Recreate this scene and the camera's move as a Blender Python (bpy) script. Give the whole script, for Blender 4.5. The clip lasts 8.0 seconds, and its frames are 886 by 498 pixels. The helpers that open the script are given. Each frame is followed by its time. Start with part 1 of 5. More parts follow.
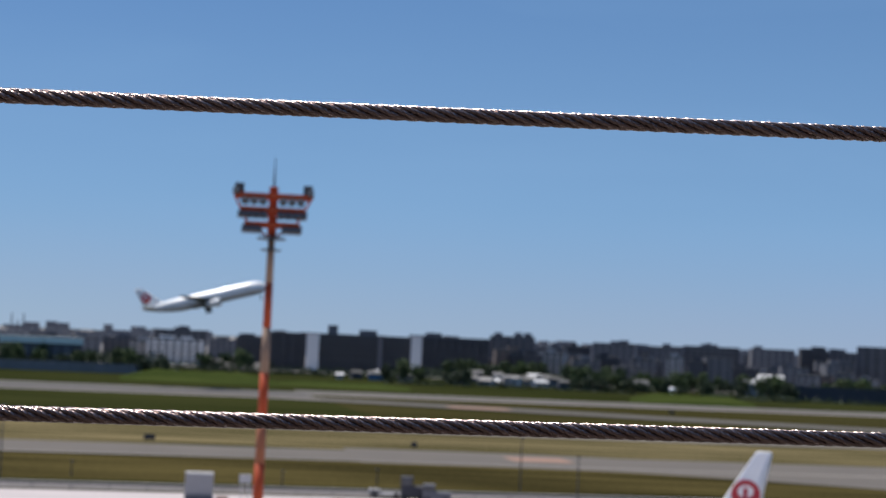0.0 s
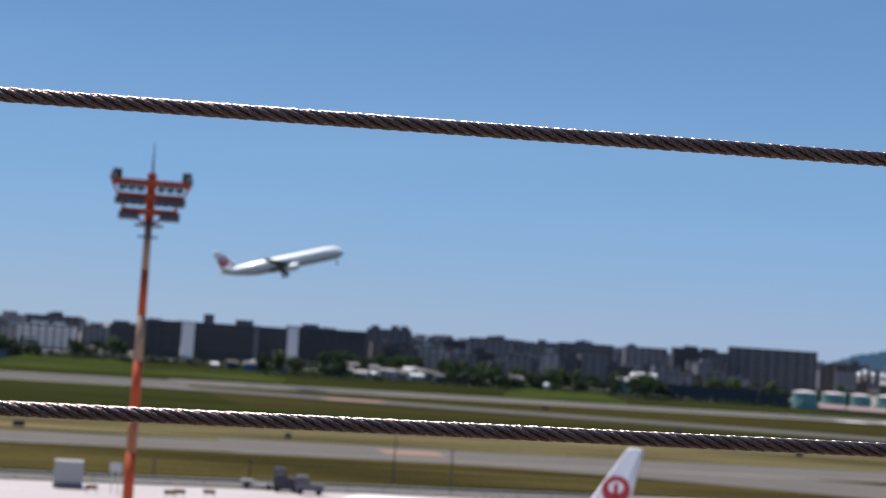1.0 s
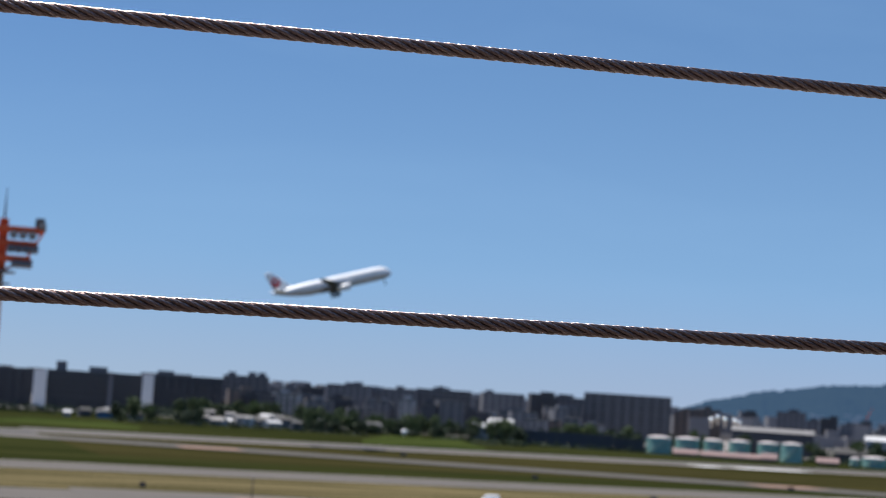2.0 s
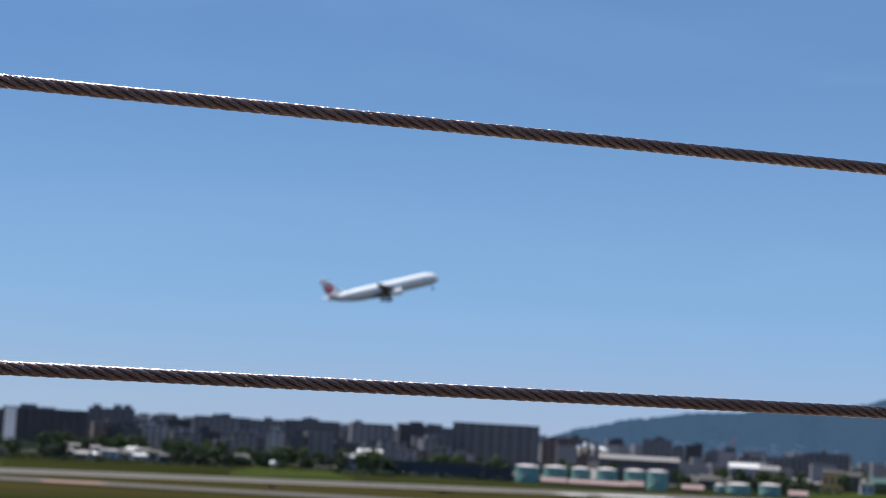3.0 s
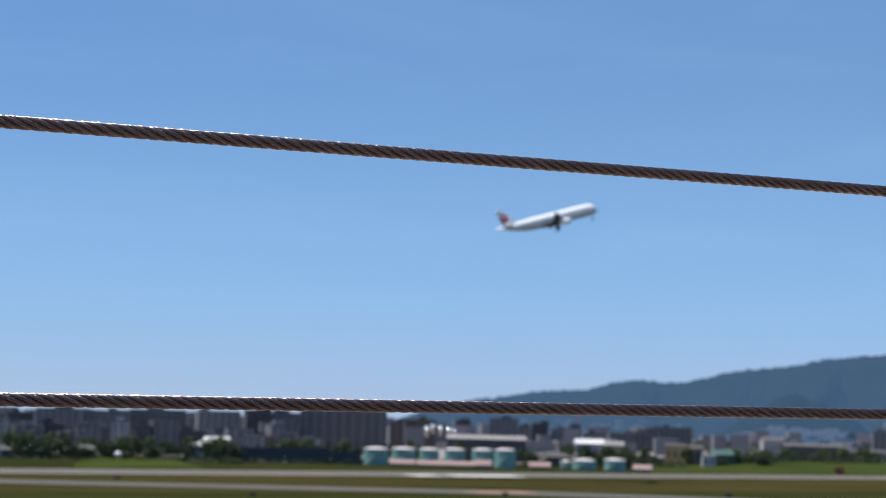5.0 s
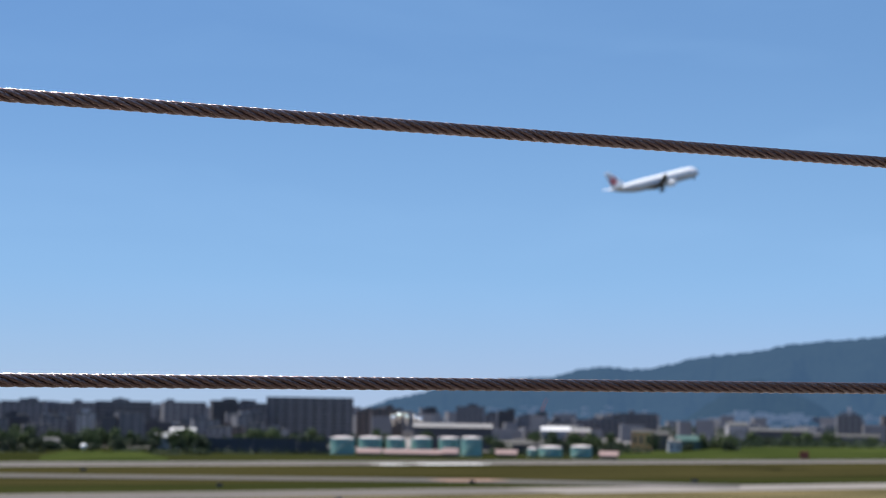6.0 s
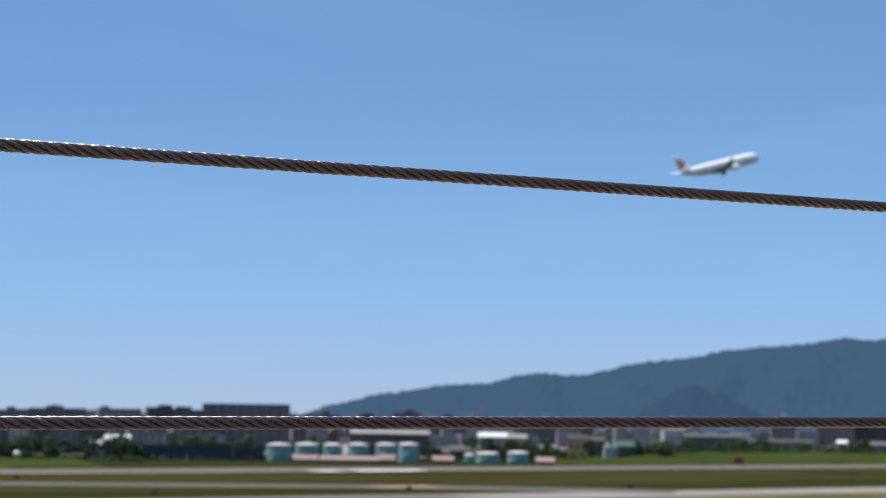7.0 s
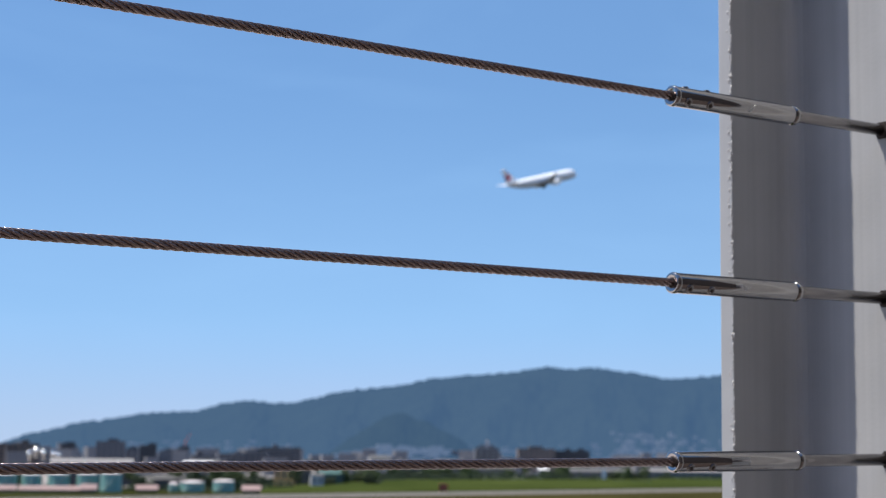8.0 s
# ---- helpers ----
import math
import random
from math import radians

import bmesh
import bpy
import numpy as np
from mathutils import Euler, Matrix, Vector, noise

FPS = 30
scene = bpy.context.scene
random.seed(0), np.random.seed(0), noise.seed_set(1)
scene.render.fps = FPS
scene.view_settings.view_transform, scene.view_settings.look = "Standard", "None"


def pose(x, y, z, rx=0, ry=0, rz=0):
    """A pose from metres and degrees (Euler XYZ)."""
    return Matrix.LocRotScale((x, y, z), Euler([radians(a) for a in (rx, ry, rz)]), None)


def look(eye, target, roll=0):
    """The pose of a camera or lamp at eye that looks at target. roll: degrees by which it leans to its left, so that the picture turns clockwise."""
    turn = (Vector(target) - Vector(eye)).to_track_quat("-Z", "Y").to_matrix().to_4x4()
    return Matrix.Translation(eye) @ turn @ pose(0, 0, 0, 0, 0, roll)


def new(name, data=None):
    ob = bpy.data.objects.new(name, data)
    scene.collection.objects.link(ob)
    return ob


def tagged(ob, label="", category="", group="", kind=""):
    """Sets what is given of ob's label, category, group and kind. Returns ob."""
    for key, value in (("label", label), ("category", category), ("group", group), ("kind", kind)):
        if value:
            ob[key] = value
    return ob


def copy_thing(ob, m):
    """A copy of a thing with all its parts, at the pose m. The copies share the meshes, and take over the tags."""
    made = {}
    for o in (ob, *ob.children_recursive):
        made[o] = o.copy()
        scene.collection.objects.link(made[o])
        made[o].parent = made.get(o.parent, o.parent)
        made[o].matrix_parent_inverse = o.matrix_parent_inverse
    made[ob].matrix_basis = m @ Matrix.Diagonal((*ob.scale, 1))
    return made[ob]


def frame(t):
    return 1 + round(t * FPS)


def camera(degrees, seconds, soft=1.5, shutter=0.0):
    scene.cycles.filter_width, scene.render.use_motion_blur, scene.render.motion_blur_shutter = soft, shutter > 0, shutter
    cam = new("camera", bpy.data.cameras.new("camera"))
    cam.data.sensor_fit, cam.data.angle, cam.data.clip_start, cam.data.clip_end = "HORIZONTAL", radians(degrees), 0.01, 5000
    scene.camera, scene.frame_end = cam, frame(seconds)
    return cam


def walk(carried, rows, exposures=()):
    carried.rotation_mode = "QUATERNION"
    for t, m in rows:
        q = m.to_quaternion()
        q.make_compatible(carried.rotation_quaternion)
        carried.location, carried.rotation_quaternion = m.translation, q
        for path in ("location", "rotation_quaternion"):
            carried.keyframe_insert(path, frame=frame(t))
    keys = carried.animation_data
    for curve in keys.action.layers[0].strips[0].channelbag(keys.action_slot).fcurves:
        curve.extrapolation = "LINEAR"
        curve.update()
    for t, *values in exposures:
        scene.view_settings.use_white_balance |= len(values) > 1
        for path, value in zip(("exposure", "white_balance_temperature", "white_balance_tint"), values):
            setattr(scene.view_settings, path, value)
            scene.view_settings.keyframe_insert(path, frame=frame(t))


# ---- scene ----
# camera: seconds, x, y, z, heading (degrees to the right of +y), pitch, lean
PATH = [
    (0.0, 0.0, -0.8823, 26.8837, 4.052, 2.987, 2.700),
    (0.5, 0.0, -0.8724, 26.8796, 6.206, 2.935, 3.521),
    (1.0, 0.0, -0.9039, 26.8875, 8.183, 2.977, 3.898),
    (1.5, 0.0, -0.9659, 26.9169, 9.607, 3.666, 3.934),
    (1.8, 0.0, -0.9717, 26.9455, 11.391, 4.320, 3.988),
    (2.0, 0.0, -0.9787, 26.9604, 12.900, 4.863, 3.745),
    (2.2, 0.0, -0.9796, 26.9692, 14.187, 5.319, 3.691),
    (3.3, 0.0, -0.9898, 26.9843, 18.317, 6.266, 2.821),
    (3.5, 0.0, -0.9936, 26.9901, 19.086, 6.307, 2.501),
    (4.0, 0.0, -1.0118, 26.9967, 20.897, 6.250, 1.802),
    (4.5, 0.0, -1.0202, 26.9981, 22.364, 6.085, 1.674),
    (4.7, 0.0, -1.0155, 26.9989, 22.541, 5.979, 1.624),
    (5.8, 0.0, -0.9904, 26.9876, 23.284, 5.384, 1.021),
    (6.0, 0.0, -0.9795, 26.9895, 23.872, 5.436, 0.939),
    (6.5, 0.0, -0.9940, 27.0017, 25.285, 5.567, 0.757),
    (7.0, 0.0, -1.0020, 27.0101, 26.015, 5.679, 0.836),
    (7.2, 0.003, -1.0143, 27.0155, 26.922, 5.827, 0.874),
    (7.5, 0.020, -1.0480, 27.0200, 29.637, 6.183, 0.842),
    (7.8, 0.055, -1.0907, 27.0226, 33.420, 6.553, 0.760),
    (8.0, 0.100, -1.1269, 27.0244, 35.908, 6.745, 0.649),
]


def sight(x, y, z, heading, pitch, lean):
    h, p = radians(heading), radians(pitch)
    way = Vector((math.sin(h) * math.cos(p), math.cos(h) * math.cos(p), math.sin(p)))
    return look((x, y, z), Vector((x, y, z)) + way, lean)


cam = camera(29.504, 8.0, 0.65)
cam.data.dof.use_dof = True
cam.data.dof.focus_distance = 1.12
cam.data.dof.aperture_fstop = 18.5
walk(cam, [(t, sight(*row)) for t, *row in PATH], [(0.0, -0.08), (1.0, 0.04), (2.0, 0.08), (3.5, 0.17), (6.0, 0.30), (7.0, 0.29), (7.5, 0.33), (8.0, 0.48)])

# ---- world and sun ----
SUN_AZ, SUN_EL = -50.0, 69.0
world = bpy.data.worlds.new("sky")
scene.world = world
world.use_nodes = True
wn = world.node_tree.nodes
sky = wn.new("ShaderNodeTexSky")
sky.sky_type = "NISHITA"
sky.sun_disc = False
sky.sun_elevation, sky.sun_rotation = radians(SUN_EL), radians(SUN_AZ)
sky.altitude, sky.air_density, sky.dust_density, sky.ozone_density = 30, 1.0, 0.5, 5.0
tone = wn.new("ShaderNodeHueSaturation")
tone.inputs["Hue"].default_value, tone.inputs["Saturation"].default_value = 0.5025, 1.17
toward, lift = wn.new("ShaderNodeTexCoord"), wn.new("ShaderNodeMapping")
lift.inputs["Location"].default_value = (0, 0, 0.085)
world.node_tree.links.new(toward.outputs["Generated"], lift.inputs["Vector"])
world.node_tree.links.new(lift.outputs[0], sky.inputs["Vector"])
world.node_tree.links.new(sky.outputs[0], tone.inputs["Color"])
# pale haze that thickens towards the horizon
height, fade, haze = wn.new("ShaderNodeSeparateXYZ"), wn.new("ShaderNodeMapRange"), wn.new("ShaderNodeMix")
world.node_tree.links.new(toward.outputs["Generated"], height.inputs[0])
fade.interpolation_type = "SMOOTHSTEP"
for k, v in (("From Min", -0.02), ("From Max", 0.225), ("To Min", 0.56), ("To Max", 0.0)):
    fade.inputs[k].default_value = v
world.node_tree.links.new(height.outputs["Z"], fade.inputs["Value"])
haze.data_type = "RGBA"
# whiter at the very horizon, bluer above it
low, veil = wn.new("ShaderNodeMapRange"), wn.new("ShaderNodeMix")
low.interpolation_type = "SMOOTHSTEP"
low.inputs["From Min"].default_value, low.inputs["From Max"].default_value = -0.01, 0.085
veil.data_type = "RGBA"
veil.inputs["A"].default_value, veil.inputs["B"].default_value = (3.52, 4.36, 6.2, 1), (2.56, 4.52, 7.30, 1)
world.node_tree.links.new(height.outputs["Z"], low.inputs["Value"])
world.node_tree.links.new(low.outputs[0], veil.inputs["Factor"])
world.node_tree.links.new(veil.outputs["Result"], haze.inputs["B"])
# thin streaks of high cloud
flat, wisp, thin, both = wn.new("ShaderNodeMapping"), wn.new("ShaderNodeTexNoise"), wn.new("ShaderNodeMapRange"), wn.new("ShaderNodeMath")
flat.inputs["Scale"].default_value = (1.0, 1.0, 4.5)
flat.inputs["Rotation"].default_value = (0.05, 0.1, 0.0)
world.node_tree.links.new(toward.outputs["Generated"], flat.inputs["Vector"])
world.node_tree.links.new(flat.outputs[0], wisp.inputs["Vector"])
wisp.inputs["Scale"].default_value, wisp.inputs["Detail"].default_value, wisp.inputs["Distortion"].default_value = 4.0, 7.0, 0.6
for k, v in (("From Min", 0.45), ("From Max", 0.80), ("To Min", 0.0), ("To Max", 0.16)):
    thin.inputs[k].default_value = v
world.node_tree.links.new(wisp.outputs["Fac"], thin.inputs["Value"])
both.operation = "ADD"
world.node_tree.links.new(fade.outputs[0], both.inputs[0])
world.node_tree.links.new(thin.outputs[0], both.inputs[1])
# the haze is denser towards the hills and the east
east, more = wn.new("ShaderNodeMapRange"), wn.new("ShaderNodeMath")
for k, v in (("From Min", -0.25), ("From Max", 0.55), ("To Min", 0.0), ("To Max", 0.25)):
    east.inputs[k].default_value = v
more.operation = "ADD"
world.node_tree.links.new(height.outputs["X"], east.inputs["Value"])
world.node_tree.links.new(both.outputs[0], more.inputs[0])
world.node_tree.links.new(east.outputs[0], more.inputs[1])
world.node_tree.links.new(more.outputs[0], haze.inputs["Factor"])
world.node_tree.links.new(tone.outputs[0], haze.inputs["A"])
world.node_tree.links.new(haze.outputs["Result"], wn["Background"].inputs[0])
wn["Background"].inputs[1].default_value = 0.0985

sun = new("sun", bpy.data.lights.new("sun", "SUN"))
sun.data.energy, sun.data.angle, sun.data.color = 5.0, radians(0.53), (1.0, 0.95, 0.88)
sa, se = radians(SUN_AZ), radians(SUN_EL)
sun.matrix_world = look((0, 0, 200), (-math.sin(sa) * math.cos(se), -math.cos(sa) * math.cos(se), 200 - math.sin(se)))


# ---- materials ----
def mat(name, color, rough=0.7, metal=0.0, vary=0.15, size=1.0, fine=0.1, bump=0.0, glow=None, coat=0.0):
    """A surface with variation at two scales: size in metres of the coarse stains, fine as a share of it for the grain."""
    m = bpy.data.materials.new(name)
    m.use_nodes = True
    n, l = m.node_tree.nodes, m.node_tree.links
    b = n["Principled BSDF"]
    b.inputs["Roughness"].default_value, b.inputs["Metallic"].default_value = rough, metal
    b.inputs["Coat Weight"].default_value = coat
    co = n.new("ShaderNodeTexCoord")
    big, small = n.new("ShaderNodeTexNoise"), n.new("ShaderNodeTexNoise")
    big.inputs["Scale"].default_value, small.inputs["Scale"].default_value = 1 / size, 1 / (size * fine)
    big.inputs["Detail"].default_value, small.inputs["Detail"].default_value = 4, 3
    info = n.new("ShaderNodeObjectInfo")
    l.new(co.outputs["Object"], big.inputs["Vector"])
    l.new(co.outputs["Object"], small.inputs["Vector"])
    mix = n.new("ShaderNodeMath")
    mix.operation = "ADD"
    l.new(big.outputs["Fac"], mix.inputs[0])
    l.new(small.outputs["Fac"], mix.inputs[1])
    add = n.new("ShaderNodeMath")
    add.operation = "MULTIPLY_ADD"
    l.new(info.outputs["Random"], add.inputs[0])
    add.inputs[1].default_value = 0.5
    l.new(mix.outputs[0], add.inputs[2])
    rng = n.new("ShaderNodeMapRange")
    rng.inputs["From Min"].default_value, rng.inputs["From Max"].default_value = 0.6, 1.9
    rng.inputs["To Min"].default_value, rng.inputs["To Max"].default_value = 1 - vary, 1 + vary
    l.new(add.outputs[0], rng.inputs["Value"])
    mul = n.new("ShaderNodeVectorMath")
    mul.operation = "SCALE"
    mul.inputs[0].default_value = color
    l.new(rng.outputs[0], mul.inputs["Scale"])
    l.new(mul.outputs["Vector"], b.inputs["Base Color"])
    if bump:
        bp = n.new("ShaderNodeBump")
        bp.inputs["Strength"].default_value, bp.inputs["Distance"].default_value = bump, size * fine * 0.3
        l.new(small.outputs["Fac"], bp.inputs["Height"])
        l.new(bp.outputs[0], b.inputs["Normal"])
    # even emission, used only as haze over the far hills
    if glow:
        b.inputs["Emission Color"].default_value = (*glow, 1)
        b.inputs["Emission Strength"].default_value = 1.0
    return m


def grass_mat(name, a, b, size=18.0):
    """Turf: two tones in long patches, with a fine mottling."""
    m = bpy.data.materials.new(name)
    m.use_nodes = True
    n, l = m.node_tree.nodes, m.node_tree.links
    p = n["Principled BSDF"]
    p.inputs["Roughness"].default_value = 0.95
    p.inputs["Specular IOR Level"].default_value = 0.0
    co, mp = n.new("ShaderNodeTexCoord"), n.new("ShaderNodeMapping")
    mp.inputs["Rotation"].default_value = (0, 0, radians(-8))
    mp.inputs["Scale"].default_value = (0.10, 1, 1)
    big, small = n.new("ShaderNodeTexNoise"), n.new("ShaderNodeTexNoise")
    big.inputs["Scale"].default_value, small.inputs["Scale"].default_value = 1 / size, 0.9
    big.inputs["Detail"].default_value, small.inputs["Detail"].default_value = 6, 4
    l.new(co.outputs["Object"], mp.inputs[0])
    l.new(mp.outputs[0], big.inputs["Vector"])
    l.new(co.outputs["Object"], small.inputs["Vector"])
    mx = n.new("ShaderNodeMath")
    mx.operation = "MULTIPLY_ADD"
    l.new(small.outputs["Fac"], mx.inputs[0])
    mx.inputs[1].default_value = 0.35
    l.new(big.outputs["Fac"], mx.inputs[2])
    ramp = n.new("ShaderNodeValToRGB")
    ramp.color_ramp.elements[0].position, ramp.color_ramp.elements[1].position = 0.52, 0.82
    ramp.color_ramp.elements[0].color, ramp.color_ramp.elements[1].color = (*a, 1), (*b, 1)
    l.new(mx.outputs[0], ramp.inputs[0])
    l.new(ramp.outputs[0], p.inputs["Base Color"])
    return m


M_GRASS = grass_mat("turf", (0.015, 0.020, 0.006), (0.038, 0.041, 0.014))
M_GRASS_DARK = grass_mat("dark_turf", (0.019, 0.017, 0.007), (0.085, 0.068, 0.026), 9)
M_GRASS_DRY = grass_mat("dry_turf", (0.036, 0.035, 0.014), (0.175, 0.140, 0.074), 7)
M_GRASS_BRIGHT = grass_mat("lush_turf", (0.024, 0.036, 0.010), (0.050, 0.064, 0.018), 10)
M_OLIVE = grass_mat("olive_turf", (0.022, 0.022, 0.008), (0.056, 0.049, 0.019))
M_ASPHALT = mat("weathered_asphalt", (0.115, 0.098, 0.080), 0.9, vary=0.25, size=20, fine=0.05)
M_RUNWAY = mat("runway_asphalt", (0.088, 0.077, 0.067), 0.9, vary=0.25, size=45, fine=0.05)
M_EXIT = mat("brown_worn_asphalt", (0.078, 0.067, 0.056), 0.9, vary=0.25, size=25, fine=0.05)
M_SERVICE = mat("pale_road_concrete", (0.20, 0.178, 0.172), 0.9, vary=0.25, size=12)
M_SHOULDER = mat("pale_shoulder_concrete", (0.21, 0.185, 0.16), 0.9, vary=0.35, size=30, fine=0.1)
M_CONCRETE = mat("apron_concrete", (0.47, 0.415, 0.405), 0.85, vary=0.18, size=15, fine=0.08)
M_WHITE_CONC = mat("white_concrete", (0.75, 0.73, 0.70), 0.85, vary=0.10, size=10)
M_ORANGE_GROUND = mat("orange_ground_paint", (0.27, 0.155, 0.105), 0.8, vary=0.15, size=4)
M_WIRE = mat("stainless_wire", (0.41, 0.33, 0.312), 0.25, 1.0, vary=0.35, size=0.01, fine=0.12, bump=0.06)
M_STEEL = mat("polished_stainless", (0.37, 0.355, 0.345), 0.08, 1.0, vary=0.10, size=0.03, fine=0.06, bump=0.02)
M_ROD = mat("stainless_rod", (0.25, 0.232, 0.226), 0.20, 1.0, vary=0.12, size=0.02, fine=0.1, bump=0.03)
M_MARK = mat("matt_engraving", (0.60, 0.60, 0.60), 0.5, vary=0.25, size=0.004, fine=0.2, bump=0.2)
M_ETCHED = mat("etched_stainless", (0.34, 0.345, 0.36), 0.30, 1.0, vary=0.25, size=0.004, fine=0.2, bump=0.1)
M_METAL_AND_SHADE = mat("dark_metal_and_shade", (0.05, 0.04, 0.035), 0.6, 0.6, vary=0.2, size=0.01)


def paint_mat(name, color):
    """Brushed grey paint: upright streaks, cloudy wear and a faint orange-peel relief."""
    m = bpy.data.materials.new(name)
    m.use_nodes = True
    n, l = m.node_tree.nodes, m.node_tree.links
    p = n["Principled BSDF"]
    p.inputs["Roughness"].default_value = 0.45
    co, mp = n.new("ShaderNodeTexCoord"), n.new("ShaderNodeMapping")
    mp.inputs["Scale"].default_value = (60, 60, 0.9)
    streak, cloud, peel = n.new("ShaderNodeTexNoise"), n.new("ShaderNodeTexNoise"), n.new("ShaderNodeTexNoise")
    l.new(co.outputs["Object"], mp.inputs[0])
    l.new(mp.outputs[0], streak.inputs["Vector"])
    l.new(co.outputs["Object"], cloud.inputs["Vector"])
    l.new(co.outputs["Object"], peel.inputs["Vector"])
    streak.inputs["Scale"].default_value, cloud.inputs["Scale"].default_value, peel.inputs["Scale"].default_value = 1.0, 9.0, 260.0
    streak.inputs["Detail"].default_value, cloud.inputs["Detail"].default_value = 3, 5
    add, rng, mul, bp = n.new("ShaderNodeMath"), n.new("ShaderNodeMapRange"), n.new("ShaderNodeVectorMath"), n.new("ShaderNodeBump")
    l.new(streak.outputs["Fac"], add.inputs[0])
    l.new(cloud.outputs["Fac"], add.inputs[1])
    for k, v in (("From Min", 0.65), ("From Max", 1.35), ("To Min", 0.88), ("To Max", 1.12)):
        rng.inputs[k].default_value = v
    l.new(add.outputs[0], rng.inputs["Value"])
    mul.operation = "SCALE"
    mul.inputs[0].default_value = color
    l.new(rng.outputs[0], mul.inputs["Scale"])
    l.new(mul.outputs["Vector"], p.inputs["Base Color"])
    bp.inputs["Strength"].default_value, bp.inputs["Distance"].default_value = 0.12, 0.001
    l.new(peel.outputs["Fac"], bp.inputs["Height"])
    l.new(bp.outputs[0], p.inputs["Normal"])
    return m


M_POST = paint_mat("grey_painted_steel", (0.402, 0.400, 0.396))
M_WELD = mat("painted_weld_spatter", (0.48, 0.465, 0.455), 0.4, vary=0.06, size=0.02, bump=0.2)
M_DECK = mat("brown_decking", (0.052, 0.036, 0.031), 0.7, vary=0.3, size=0.6, fine=0.08, bump=0.2)
M_REFLECTED_WALL = mat("reflected_wall_brown", (0.038, 0.027, 0.024), 0.7, vary=0.2, size=1.2)
M_TERMINAL = mat("terminal_wall", (0.45, 0.44, 0.42), 0.8, vary=0.1, size=4)
M_RED_PAINT = mat("orange_red_paint", (0.41, 0.056, 0.011), 0.7, vary=0.2, size=1.5)
M_MAST_WHITE = mat("faded_white_paint", (0.27, 0.175, 0.12), 0.65, vary=0.12, size=1.5)
M_MAST_WORN = mat("rust_stained_white_paint", (0.33, 0.115, 0.055), 0.7, vary=0.25, size=1.2)
M_LAMP_BODY = mat("dark_lamp_housing", (0.065, 0.066, 0.072), 0.45, 0.3, vary=0.2, size=0.6)
M_LAMP_GLASS = mat("lamp_glass", (0.10, 0.105, 0.11), 0.1, vary=0.05, size=0.4)
M_PLANE = mat("white_aircraft_paint", (0.94, 0.94, 0.93), 0.28, vary=0.02, size=5, coat=0.4)
M_BELLY = mat("grey_aircraft_paint", (0.22, 0.22, 0.23), 0.35, vary=0.05, size=4)
M_BELLY_SHADE = mat("belly_shade_grey", (0.42, 0.41, 0.42), 0.4, vary=0.06, size=4)
M_WING = mat("bare_wing_metal", (0.08, 0.083, 0.09), 0.35, 0.35, vary=0.06, size=3)
M_RED = mat("tail_red", (0.46, 0.025, 0.04), 0.35, vary=0.05, size=2)
M_GLASS_DARK = mat("dark_glazing", (0.075, 0.08, 0.09), 0.12, vary=0.2, size=2)
M_TYRE = mat("tyre_rubber", (0.03, 0.03, 0.03), 0.85, vary=0.2, size=0.4)
M_TRUNK = mat("bark", (0.10, 0.07, 0.05), 0.9, vary=0.25, size=0.8, bump=0.4)
M_LEAF = mat("leaves", (0.055, 0.085, 0.022), 0.75, vary=0.45, size=1.6, fine=0.3)
M_LEAF_DARK = mat("dark_leaves", (0.028, 0.048, 0.018), 0.75, vary=0.45, size=2.0, fine=0.3)
# the blue of distance is put into both forests as glow
M_MOUNTAIN = mat("forest_haze_glow", (0.010, 0.014, 0.010), 1.0, vary=0.35, size=160, fine=0.2, glow=(0.036, 0.077, 0.152))
M_FOOTHILL = mat("near_forest_haze_glow", (0.010, 0.014, 0.009), 1.0, vary=0.35, size=90, fine=0.2, glow=(0.029, 0.064, 0.127))
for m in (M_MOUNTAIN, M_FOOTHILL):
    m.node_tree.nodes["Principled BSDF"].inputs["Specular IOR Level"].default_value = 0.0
M_BOUNCE_GROUND = mat("bounce_paving", (0.22, 0.20, 0.185), 0.9, vary=0.25, size=30, fine=0.1)
M_TANK = mat("teal_tank_paint", (0.19, 0.37, 0.33), 0.55, vary=0.12, size=4)
M_TANK_ROOF = mat("white_tank_roof", (0.62, 0.56, 0.54), 0.6, vary=0.10, size=3)
M_PINK = mat("pink_white_cladding", (0.33, 0.22, 0.205), 0.7, vary=0.15, size=3)
